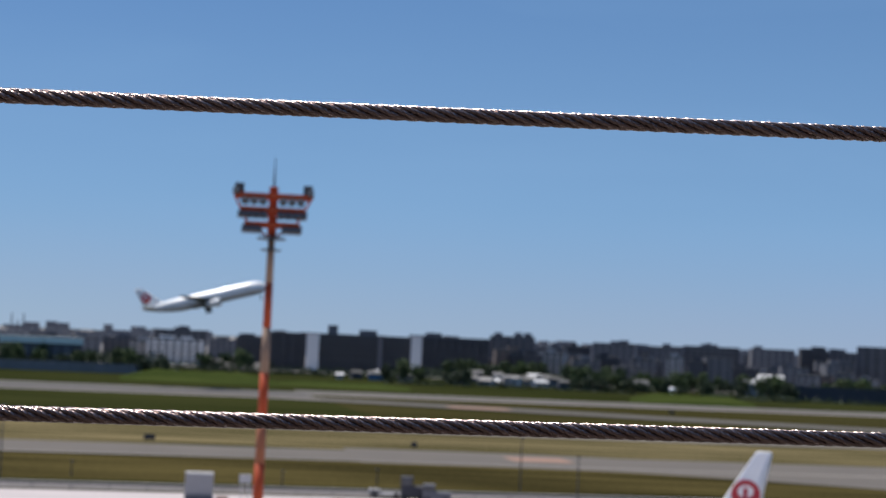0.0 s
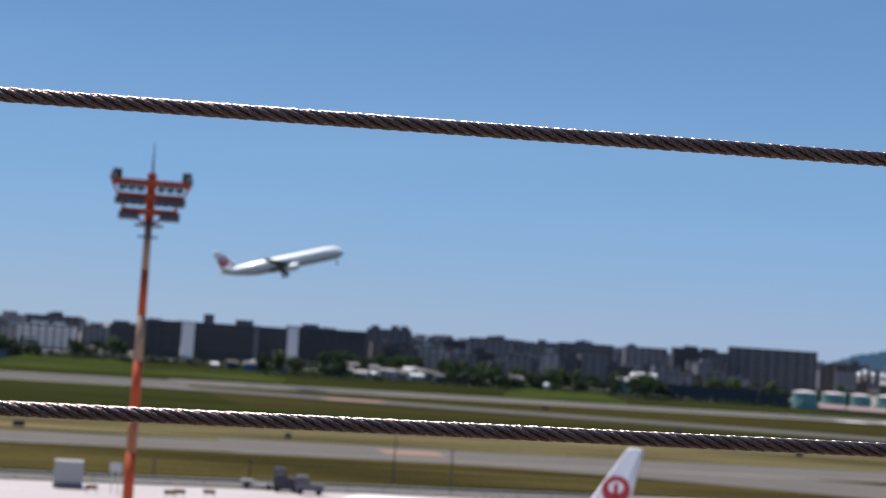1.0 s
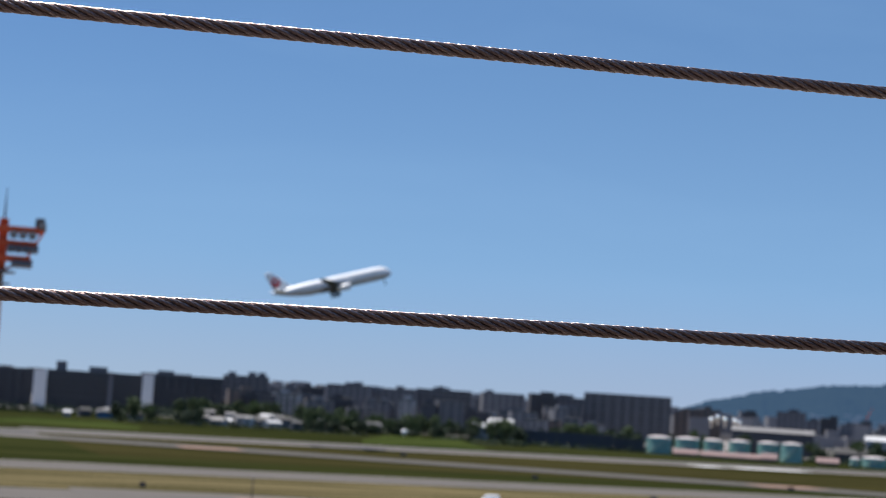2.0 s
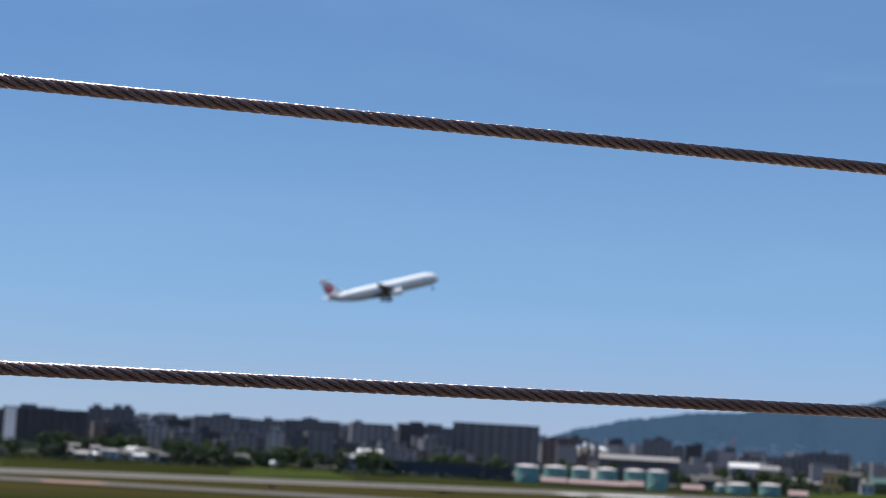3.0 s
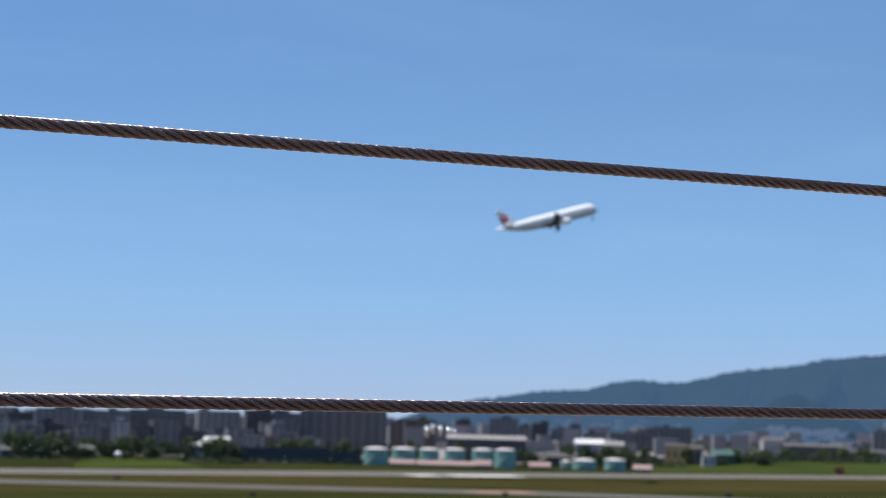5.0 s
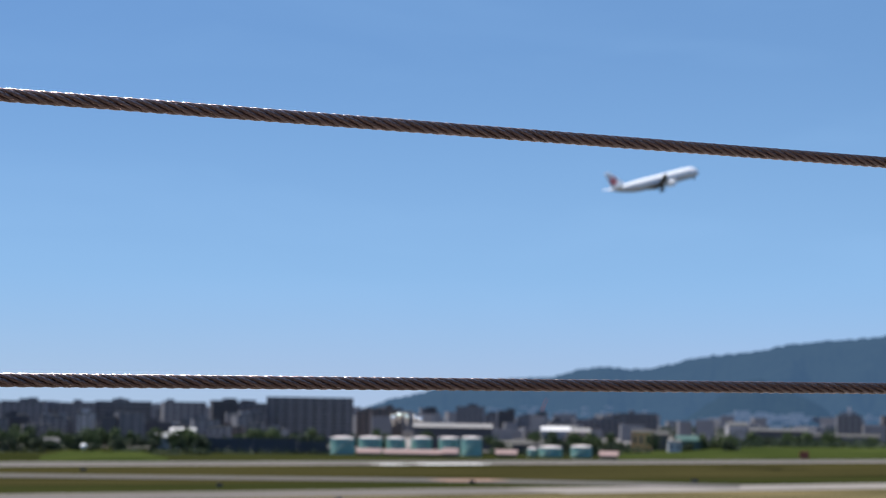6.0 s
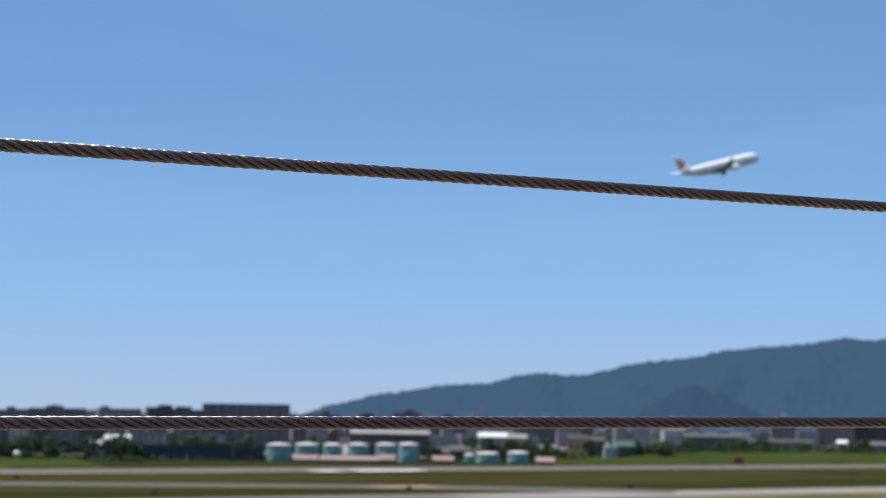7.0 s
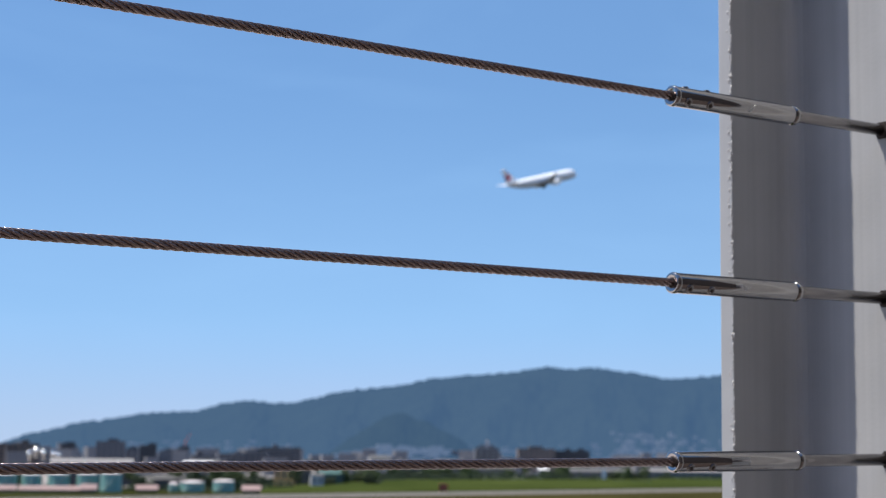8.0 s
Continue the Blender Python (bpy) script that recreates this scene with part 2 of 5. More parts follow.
WALLS = {
    "slate": mat("slate_render", (0.142, 0.142, 0.158), 0.85, vary=0.15, size=8),
    "dark": mat("charcoal_render", (0.062, 0.062, 0.074), 0.85, vary=0.15, size=8),
    "grey": mat("grey_render", (0.195, 0.193, 0.206), 0.85, vary=0.15, size=8),
    "pale": mat("pale_render", (0.360, 0.350, 0.350), 0.85, vary=0.12, size=8),
    "white": mat("white_render", (0.520, 0.505, 0.500), 0.8, vary=0.10, size=6),
    "chalk": mat("fresh_white_render", (0.800, 0.770, 0.750), 0.8, vary=0.06, size=6),
    "brown": mat("brown_tile", (0.170, 0.135, 0.120), 0.85, vary=0.18, size=6),
    "salmon": mat("salmon_stucco", (0.72, 0.42, 0.34), 0.85, vary=0.15, size=5),
    "mint": mat("pale_mint_sheet_metal", (0.74, 0.82, 0.74), 0.6, vary=0.10, size=5),
    "orange": mat("orange_stucco", (0.84, 0.43, 0.18), 0.85, vary=0.15, size=5),
    "green": mat("green_sheet_metal", (0.045, 0.105, 0.09), 0.6, vary=0.15, size=5),
    "blue": mat("blue_sheet_metal", (0.08, 0.20, 0.36), 0.6, vary=0.15, size=3),
    "red": mat("rust_red_paint", (0.40, 0.09, 0.05), 0.7, vary=0.15, size=3),
}
M_GLINT_WHITE = mat("glint_white", (0.86, 0.85, 0.83), 0.22, 0.0, vary=0.08, size=1, fine=0.2)
M_COWL = mat("bright_spun_aluminium", (0.92, 0.91, 0.90), 0.20, 1.0, vary=0.05, size=1, fine=0.2)
ROOF_GREY = mat("roof_membrane", (0.10, 0.10, 0.10), 0.8, vary=0.15, size=6)
ROOF_WHITE = mat("white_metal_roof", (0.68, 0.67, 0.66), 0.45, vary=0.08, size=5)
ROOF_PALE = mat("pale_metal_roof", (0.22, 0.21, 0.205), 0.6, vary=0.15, size=6)
ROOF_DARK = mat("dark_roof_tile", (0.05, 0.048, 0.046), 0.7, vary=0.2, size=2)


# ---- mesh helpers ----
def finish(name, bm, material, parent=None, smooth=False):
    bmesh.ops.recalc_face_normals(bm, faces=bm.faces)
    me = bpy.data.meshes.new(name)
    bm.to_mesh(me)
    bm.free()
    me.materials.append(material)
    if smooth:
        me.shade_smooth()
    ob = new(name, me)
    if parent:
        ob.parent = parent
    return ob


def part(name, bm, material, parent, label="", smooth=False):
    return tagged(finish(name, bm, material, parent, smooth), label)


def share(name, data, parent, at):
    ob = new(name, data)
    ob.parent = parent
    ob.matrix_local = at
    return ob


def thing(name, at, label, category, group="", kind=""):
    ob = new(name)
    ob.matrix_world = at
    return tagged(ob, label, category, group, kind)


def box(bm, x0, x1, y0, y1, z0, z1, bevel=0.0):
    g = bmesh.ops.create_cube(bm, size=1, matrix=Matrix.LocRotScale(((x0 + x1) / 2, (y0 + y1) / 2, (z0 + z1) / 2), None, (x1 - x0, y1 - y0, z1 - z0)))
    if bevel:
        es = list({e for v in g["verts"] for e in v.link_edges})
        bmesh.ops.bevel(bm, geom=es, offset=bevel, segments=2, affect="EDGES", profile=0.5)
    return bm


def boxed(*a, bevel=0.0):
    return box(bmesh.new(), *a, bevel=bevel)


def loft(bm, rings, cap=True, closed=True):
    """Skins rings of equal length."""
    vs = [[bm.verts.new(p) for p in r] for r in rings]
    n = len(rings[0])
    for a, b in zip(vs, vs[1:]):
        for i in range(n if closed else n - 1):
            j = (i + 1) % n
            bm.faces.new((a[i], a[j], b[j], b[i]))
    if cap:
        bm.faces.new(vs[0])
        bm.faces.new(vs[-1][::-1])
    return bm


def tube(bm, p, q, r0, r1, sides=12):
    p, q = Vector(p), Vector(q)
    m = (q - p).to_track_quat("Z", "Y").to_matrix()
    rings = []
    for c, r in ((p, r0), (q, r1)):
        rings.append([c + m @ Vector((r * math.cos(a), r * math.sin(a), 0)) for a in (2 * math.pi * i / sides for i in range(sides))])
    return loft(bm, rings)


def turned(bm, axis_pts, sides=24, axis="X"):
    """A solid of revolution from (along, radius) pairs."""
    rings = []
    for u, r in axis_pts:
        ring = []
        for i in range(sides):
            a = 2 * math.pi * i / sides
            c, s = r * math.cos(a), r * math.sin(a)
            ring.append((u, c, s) if axis == "X" else (c, s, u))
        rings.append(ring)
    return loft(bm, rings)


def polar(az, d, z=0.0):
    return Vector((d * math.sin(radians(az)), d * math.cos(radians(az)), z))


EYE = 27.0


def rise(el, d):
    """The height of what stands d metres off and shows el degrees above eye level."""
    return EYE + d * math.tan(radians(el))


FIELD = radians(8.0)


def field(a, b, z=0.0):
    """A point of the airfield: a along the runways, b across, away from the terminal."""
    return Vector((a * math.cos(FIELD) - b * math.sin(FIELD), a * math.sin(FIELD) + b * math.cos(FIELD), z))


# ---- ground, runways, apron ----
def ground():
    bm = bmesh.new()
    rings = [0.0, 300, 700, 1200, 2000, 3200, 4950]
    sides = 48
    centre = bm.verts.new((0, 0, 0))
    last = None
    for r in rings[1:]:
        now = [bm.verts.new((r * math.sin(2 * math.pi * i / sides), r * math.cos(2 * math.pi * i / sides), 0)) for i in range(sides)]
        for i in range(sides):
            j = (i + 1) % sides
            if last:
                bm.faces.new((last[i], last[j], now[j], now[i]))
            else:
                bm.faces.new((centre, now[i], now[j]))
        last = now
    return tagged(finish("ground", bm, M_GRASS), "mown green airfield grass reaching the horizon", "ground", kind="structure")


def strip(name, material, a0, a1, b0, b1, z, label, category, wander=0.0):
    """A flat band along the field, with slightly uneven edges."""
    bm = bmesh.new()
    rnd = random.Random(name + str(b0))
    n = 30
    rows = []
    for i in range(n + 1):
        a = a0 + (a1 - a0) * i / n
        e0, e1 = rnd.uniform(-wander, wander), rnd.uniform(-wander, wander)
        rows.append([field(a, b0 + e0, 0), field(a, b1 + e1, 0), field(a, b1 + e1, z), field(a, b0 + e0, z)])
    loft(bm, rows)
    return tagged(finish(name, bm, material), label, category, kind="structure")


def ribbon(name, material, pts, width, z, label, category):
    bm = bmesh.new()
    fine = []
    for i in range(len(pts) - 1):
        p0, p1, p2, p3 = (Vector(pts[max(0, min(len(pts) - 1, k))]) for k in (i - 1, i, i + 1, i + 2))
        for s in range(6):
            t = s / 6
            fine.append(0.5 * ((2 * p1) + (p2 - p0) * t + (2 * p0 - 5 * p1 + 4 * p2 - p3) * t * t + (3 * p1 - p0 - 3 * p2 + p3) * t ** 3))
    fine.append(Vector(pts[-1]))
    rows = []
    for i, p in enumerate(fine):
        d = (fine[min(i + 1, len(fine) - 1)] - fine[max(i - 1, 0)]).normalized()
        nrm = Vector((-d.y, d.x)) * width / 2
        lo, hi = p - nrm, p + nrm
        rows.append([field(lo.x, lo.y, 0), field(hi.x, hi.y, 0), field(hi.x, hi.y, z), field(lo.x, lo.y, z)])
    loft(bm, rows)
    return tagged(finish(name, bm, material), label, category, kind="structure")


def mound(name, az0, az1, d, height, depth, label, edge=0.0):
    """A long grass bank."""
    bm = bmesh.new()
    rnd = random.Random(name)
    n, k = 24, 8
    grid = []
    for i in range(n + 1):
        u = i / n
        az = az0 + (az1 - az0) * u
        end = min(1.0, min(u, 1 - u) * 5)
        if edge:
            d = edge / math.cos(radians(az) + FIELD) + depth / 2
        row = []
        for j in range(k + 1):
            v = j / k
            h = height * math.sin(math.pi * v) ** 0.7 * (end ** 0.8) * rnd.uniform(0.88, 1.1)
            row.append(bm.verts.new(polar(az, d + depth * (v - 0.5), h - 0.05)))
        grid.append(row)
    for a, b in zip(grid, grid[1:]):
        for j in range(k):
            bm.faces.new((a[j], a[j + 1], b[j + 1], b[j]))
    return tagged(finish(name, bm, M_GRASS_BRIGHT, smooth=True), label, "bank", kind="structure")


def city_ground():
    """Hidden paving under the city, out to the foot of the hills."""
    # added to throw sunlight up onto the shaded facades
    bm = bmesh.new()
    grid = []
    for i in range(57):
        az = -22 + 84 * i / 56
        inner = 1075 if az < 25.5 else min(1440, 1075 + (az - 25.5) * 50)
        grid.append([bm.verts.new(polar(az, inner + (4700 - inner) * v, 0.06)) for v in (0, 0.05, 0.15, 0.4, 1)])
    for a, b in zip(grid, grid[1:]):
        for j in range(4):
            bm.faces.new((a[j], a[j + 1], b[j + 1], b[j]))
    tagged(finish("city_ground", bm, M_BOUNCE_GROUND), "hidden pale paving under the city, added to bounce sun onto facades", "pavement", kind="structure")


def build_field():
    ground()
    strip("grass_near_apron", M_GRASS_DARK, -900, 1500, 290, 348, 0.03, "dark green mown grass beside the apron", "grass", 1.5)
    strip("taxiway_near", M_ASPHALT, -900, 1500, 348, 381, 0.06, "weathered grey asphalt taxiway across the field", "taxiway")
    strip("grass_dry", M_GRASS_DRY, -900, 1500, 381, 455, 0.03, "dry yellowish grass between two taxiways", "grass", 1.5)
    strip("taxiway_middle_east", M_SHOULDER, 330, 1500, 450, 488, 0.06, "pale sunlit concrete taxiway beyond dry grass", "taxiway")
    strip("taxiway_middle", M_ASPHALT, -900, 330, 455, 489, 0.06, "weathered grey asphalt taxiway beyond dry grass", "taxiway")
    strip("grass_middle", M_GRASS, -900, 1500, 489, 652, 0.03, "green mown grass before the main runway", "grass", 1.5)
    strip("runway", M_RUNWAY, -900, 95, 652, 730, 0.09, "pale weathered asphalt runway", "runway")
    strip("runway_far", M_RUNWAY, 95, 1700, 700, 750, 0.09, "pale weathered asphalt runway, farther stretch", "runway")
    for n, (a0, a1, b0, b1) in enumerate(((-900, 95, 652, 659), (-900, 95, 726, 730), (95, 1700, 700, 709), (95, 1700, 745, 750), (-900, 1500, 348, 350), (-900, 330, 455, 458), (-900, 330, 486, 489))):
        strip("shoulder", M_SHOULDER, a0, a1, b0, b1, 0.13, "pale paved shoulder along the asphalt edge", "shoulder", 0.6)
    strip("grass_olive", M_OLIVE, 95, 1700, 540, 700, 0.05, "olive worn grass beside the runway", "grass", 2)
    ribbon("exit_taxiway", M_EXIT, [(40, 682), (140, 640), (230, 598), (330, 553), (385, 517), (430, 478)], 31, 0.12,
           "curving grey asphalt exit taxiway", "taxiway")
    for a0, a1 in ((404, 419), (426, 466)):
        strip("concrete_pad", M_WHITE_CONC, a0, a1, 699, 713, 0.16, "bright white concrete pad on the runway edge", "pad")
    for a0, a1, b0, b1 in ((140, 164, 624, 640), (96, 110, 362, 374), (338, 366, 536, 552)):
        strip("ground_marking", M_ORANGE_GROUND, a0, a1, b0, b1, 0.15, "faded orange paint patch on the asphalt", "marking")
    ribbon("taxiway_flare", M_ASPHALT, [(60, 367), (115, 362), (160, 342), (205, 312), (260, 282)], 42, 0.10,
           "grey asphalt taxiway curving towards the apron", "taxiway")
    city_ground()
    strip("apron", M_CONCRETE, -500, 900, 25, 272, 0.05, "sunlit pale concrete apron", "apron")
    strip("service_road", M_SERVICE, -600, 900, 276, 287, 0.07, "pale concrete service road beside the apron", "road")
    mound("grass_bank", -6.6, -1.2, 830, 4.6, 70, "lush green grass bank beyond the runway")
    mound("grass_bank_far", -1.5, 3.2, 840, 2.0, 60, "low green grass bank beyond the runway")
    mound("grass_bank_middle", 10.6, 14.8, 850, 3.6, 70, "lush green grass bank beyond the runway")
    mound("grass_bank_right", 29.3, 56, 1230, 4.4, 240, "low green grass bank beyond the runway", 778)


# ---- deck, wire fence and its post ----
WIRE_R = 0.0042
SLOPE = 0.01203
PITCHES = (-1, 0, 1, 2.07)
SOCKET_X, WEB_X = 1.178, 1.479


def wire_rope(x0, x1, per_lay=60, each=4):
    """Six strands laid round a core, each of six round outer wires twisted the same way."""
    bm = bmesh.new()
    lay = WIRE_R * 2 * 6.2
    r_c, r_s = WIRE_R * 0.665, WIRE_R * 0.345
    steps = int((x1 - x0) / lay * per_lay)
    sides = 6 * each
    lobes = []
    for k in range(sides):
        b = 2 * math.pi * k / sides
        f = (b + math.pi / 6) % (math.pi / 3) - math.pi / 6
        c, w = r_s * 0.66, r_s * 0.34
        lobes.append((b, c * math.cos(f) + math.sqrt(max(0.0, w * w - (c * math.sin(f)) ** 2))))
    for s in range(6):
        rings = []
        for i in range(steps + 1):
            x = x0 + (x1 - x0) * i / steps
            a = 2 * math.pi * (x / lay) + s * math.pi / 3
            cy, cz = r_c * math.cos(a), r_c * math.sin(a)
            turn = a + 2 * math.pi * x / lay * 1.7
            rings.append([(x, cy + r * math.cos(b + turn), cz + r * math.sin(b + turn)) for b, r in lobes])
        loft(bm, rings)
    tube(bm, (x0, 0, 0), (x1, 0, 0), WIRE_R * 0.42, WIRE_R * 0.42, 6)
    return bm


def fence():
    rope = run = None
    for i, k in enumerate(PITCHES):
        at = Matrix.Translation((0, 0, EYE + k * 0.164)) @ Matrix.Rotation(-math.atan(SLOPE), 4, "Y")
        ob = thing("wire_cable", at, "twisted stainless steel wire rope stretched tight in the deck fence", "cable", "fence cables")
        if rope is None:
            first = part("rope", wire_rope(-0.30, SOCKET_X + 0.01), M_WIRE, ob, "", True)
            rope = first.data
        else:
            share("rope", rope, ob, Matrix.Rotation(0.7 * i, 4, "X"))
        if i == 0:
            run = part("rope_run", wire_rope(-WEB_X + 0.02, -0.30, 14, 2), M_WIRE, ob, "", True).data
        else:
            share("rope_run", run, ob, Matrix.Rotation(0.7 * i, 4, "X"))
        # swaged socket, its screws, lock ring and threaded rod
        bm = bmesh.new()
        x = SOCKET_X
        turned(bm, [(x + 0.004, 0.0046), (x, 0.0052), (x - 0.001, 0.0072), (x + 0.003, 0.0089), (x + 0.006, 0.0096), (x + 0.158, 0.0096), (x + 0.1605, 0.0092), (x + 0.161, 0.0070)], 40)
        sock = part("socket", bm, M_STEEL, ob, "polished stainless cable socket", True)
        # dark ring that paints the shade in the socket mouth
        bm = bmesh.new()
        turned(bm, [(x - 0.0015, 0.0047), (x - 0.0012, 0.0053), (x + 0.002, 0.0053)], 20)
        part("bore", bm, M_METAL_AND_SHADE, sock)
        for dx, tilt in ((0.014, -35), (0.042, -35), (0.018, 100), (0.046, 100))[:4 if k > 2 else 2]:
            bm = bmesh.new()
            turned(bm, [(0.0086, 0.0042), (0.0101, 0.0042), (0.0106, 0.0036), (0.0105, 0.0021), (0.0092, 0.0019), (0.0092, 0.0)], 16, "Z")
            scr = part("set_screw", bm, M_ROD, sock, "", True)
            # dark plug, the shade of the hex recess put into colour
            bm = bmesh.new()
            turned(bm, [(0.0096, 0.0), (0.0102, 0.0), (0.0102, 0.0021), (0.0096, 0.0021)], 6, "Z")
            part("socket_head", bm, M_METAL_AND_SHADE, scr)
            scr.matrix_local = Matrix.Translation((x + dx, 0, 0)) @ Matrix.Rotation(radians(90 - tilt), 4, "X")
        # a rolled rim at the mouth; worn engraving, or one bright scratch on the topmost socket
        bm = bmesh.new()
        turned(bm, [(x - 0.0012, 0.0070), (x - 0.0018, 0.0084), (x - 0.0008, 0.0096), (x + 0.0012, 0.0101), (x + 0.0030, 0.0100), (x + 0.0042, 0.0094)], 40)
        part("rim", bm, M_STEEL, sock, "", True)
        bm = bmesh.new()
        if k > 2:
            box(bm, -0.0055, 0.0055, -0.0004, 0.0004, 0.0090, 0.00972)
            stroke = Matrix.Translation((x + 0.098, 0, 0)) @ Matrix.Rotation(radians(104), 4, "X") @ Matrix.Rotation(radians(48), 4, "Z")
        elif k == 0:
            box(bm, -0.0125, 0.0125, -0.0036, 0.0036, 0.0085, 0.00955, 0.0006)
            stroke = Matrix.Translation((x + 0.078, 0, 0)) @ Matrix.Rotation(radians(88), 4, "X")
        else:
            for j, (dx, dy, w) in enumerate(((0.0, 0.0014, 0.0007), (0.0022, 0.0012, 0.0006), (0.0041, 0.0014, 0.0009), (0.0068, 0.0010, 0.0006), (0.0110, -0.0012, 0.0016))):
                box(bm, dx, dx + w, dy - 0.0016, dy + 0.0016, 0.0088, 0.00968)
            stroke = Matrix.Translation((x + 0.074, 0, 0)) @ Matrix.Rotation(radians(92), 4, "X")
        mark = part("engraved_mark", bm, M_ETCHED if k == 0 else M_MARK, sock, "dull worn engraving")
        mark.matrix_local = stroke
        bm = bmesh.new()
        turned(bm, [(x + 0.161, 0.0066), (x + 0.1615, 0.0096), (x + 0.166, 0.0096), (x + 0.170, 0.0068), (x + 0.1705, 0.0058)], 28)
        part("lock_ring", bm, M_STEEL, sock, "", True)
        bm = bmesh.new()
        turned(bm, [(x + 0.168, 0.0057), (x + 0.172, 0.0060), (WEB_X + 0.02, 0.0060)], 28)
        part("tension_rod", bm, M_ROD, ob, "plain stainless tension rod", True)
        bm = bmesh.new()
        turned(bm, [(WEB_X - 0.005, 0.0062), (WEB_X - 0.005, 0.0084), (WEB_X - 0.0028, 0.0086), (WEB_X - 0.0026, 0.010), (WEB_X - 0.0005, 0.010)], 6)
        part("nut", bm, M_METAL_AND_SHADE, ob, "dark anchor nut against the post")


def fence_post():
    at = Matrix.Translation((WEB_X, 0, 25.5))
    post = thing("fence_post", at, "grey painted steel I-section fence post on the deck", "post", "fence posts")
    h = 3.4
    half, depth, tf, tw = 0.096, 0.123, 0.019, 0.008
    fil, arc = 0.022, []
    for i in range(7):
        t = math.pi / 2 * i / 6
        arc.append((fil * (1 - math.sin(t)), fil * (1 - math.cos(t))))
    outline = [(-u, -depth + v) for u, v in arc] + [(-u, depth - v) for u, v in arc[::-1]]
    outline += [(tw - x, y) for x, y in outline[::-1]]
    part("web", loft(bmesh.new(), [[(x, y, z) for x, y in outline] for z in (0, h)]), M_POST, post)
    for y in (depth, -depth - tf):
        part("flange", boxed(-half, half + tw, y, y + tf, 0, h, bevel=0.0015), M_POST, post)
    part("base_plate", boxed(-0.15, 0.16, -0.19, 0.19, 0, 0.02, bevel=0.002), M_POST, post)
    rnd = random.Random(7)
    bm = bmesh.new()
    for i in range(900):
        z = rnd.uniform(0.9, 2.2)
        r = rnd.uniform(0.0005, 0.0013)
        m = Matrix.LocRotScale((-half + rnd.uniform(-0.0006, 0.0008), depth + rnd.choice((0.0, 0.0, 0.0, 0.0006, 0.004)) + rnd.uniform(-0.0006, 0.002), z), None, (0.6, 0.8, rnd.uniform(1.0, 3.2)))
        bmesh.ops.create_icosphere(bm, subdivisions=1, radius=r, matrix=m)
    tagged(part("weld_spatter", bm, M_WELD, post, "rough painted weld spatter along the flange edge", True), kind="stuff")
    copy_thing(post, Matrix.Translation((-WEB_X, 0, 25.5)) @ Matrix.Rotation(math.pi, 4, "Z"))


def deck():
    rnd = random.Random(3)
    slab = tagged(finish("deck", boxed(-9, 9, -6.2, 0.42, 24.9, 25.45), M_TERMINAL), "concrete roof slab of the viewing deck", "deck", kind="structure")
    me = finish("plank", boxed(-9, 9, -0.070, 0.070, 0, 0.045, bevel=0.004), M_DECK)
    for i in range(43):
        y = 0.33 - i * 0.148
        if i == 0:
            me.parent = slab
            me.matrix_local = Matrix.Translation((0, y, 25.454))
        else:
            share("plank", me.data, slab, Matrix.Translation((rnd.uniform(-0.02, 0.02), y, 25.454)))
    # unseen wall, added so that wires and sockets mirror something dark
    tagged(finish("terrace_wall", boxed(-60, 60, -6.6, -6.2, 25.45, 34.5), M_REFLECTED_WALL), "unseen brown wall added behind the deck to darken the wires' reflections", "wall", kind="structure")
    tagged(finish("terminal_wall", boxed(-60, 60, -40, 0.30, 0, 24.9), M_TERMINAL), "plain rendered terminal wall under the deck", "wall", kind="structure")


# ---- aircraft ----
def fuselage_rings(L, rad, sides=28):
    """Stations from the tail cone to the nose: along, radius share, rise of the centre."""
    prof = [(-0.5, 0.03, 0.48), (-0.49, 0.14, 0.42), (-0.44, 0.36, 0.33), (-0.37, 0.62, 0.20), (-0.28, 0.85, 0.08), (-0.2, 0.98, 0.01), (-0.14, 1, 0),
            (0.36, 1, 0), (0.41, 0.96, -0.02), (0.445, 0.84, -0.07), (0.47, 0.66, -0.14), (0.487, 0.44, -0.22), (0.496, 0.22, -0.27), (0.5, 0.05, -0.29)]
    rings = []
    for u, r, c in prof:
        rings.append([(u * L, rad * r * math.sin(2 * math.pi * k / sides), rad * c + rad * 1.04 * r * math.cos(2 * math.pi * k / sides)) for k in range(sides)])
    return rings


def foil(bm, stations):
    """Lofts wing sections: (leading edge x, y, z, chord, thickness), each lying along x."""
    prof = [(0, 0), (0.02, 0.35), (0.10, 0.75), (0.30, 1.0), (0.55, 0.80), (0.80, 0.40), (1.0, 0.03), (0.80, -0.25), (0.50, -0.55), (0.25, -0.65), (0.08, -0.5), (0.02, -0.25)]
    return loft(bm, [[(x - u * c, y, z + v * c * t) for u, v in prof] for x, y, z, c, t in stations])


def fin_foil(bm, stations):
    prof = [(0, 0), (0.03, 0.4), (0.15, 0.85), (0.35, 1.0), (0.65, 0.7), (1.0, 0.05), (0.65, -0.7), (0.35, -1.0), (0.15, -0.85), (0.03, -0.4)]
    return loft(bm, [[(x - u * c, v * c * t * 0.5, z) for u, v in prof] for x, z, c, t in stations])


def wheel(parent, name, x, y, z, r, w):
    bm = bmesh.new()
    turned(bm, [(-w / 2, r * 0.55), (-w / 2, r * 0.9), (-w * 0.3, r), (w * 0.3, r), (w / 2, r * 0.9), (w / 2, r * 0.55)], 18)
    ob = part(name, bm, M_TYRE, parent)
    ob.matrix_local = Matrix.Translation((x, y, z)) @ Matrix.Rotation(radians(90), 4, "Z")
    return ob


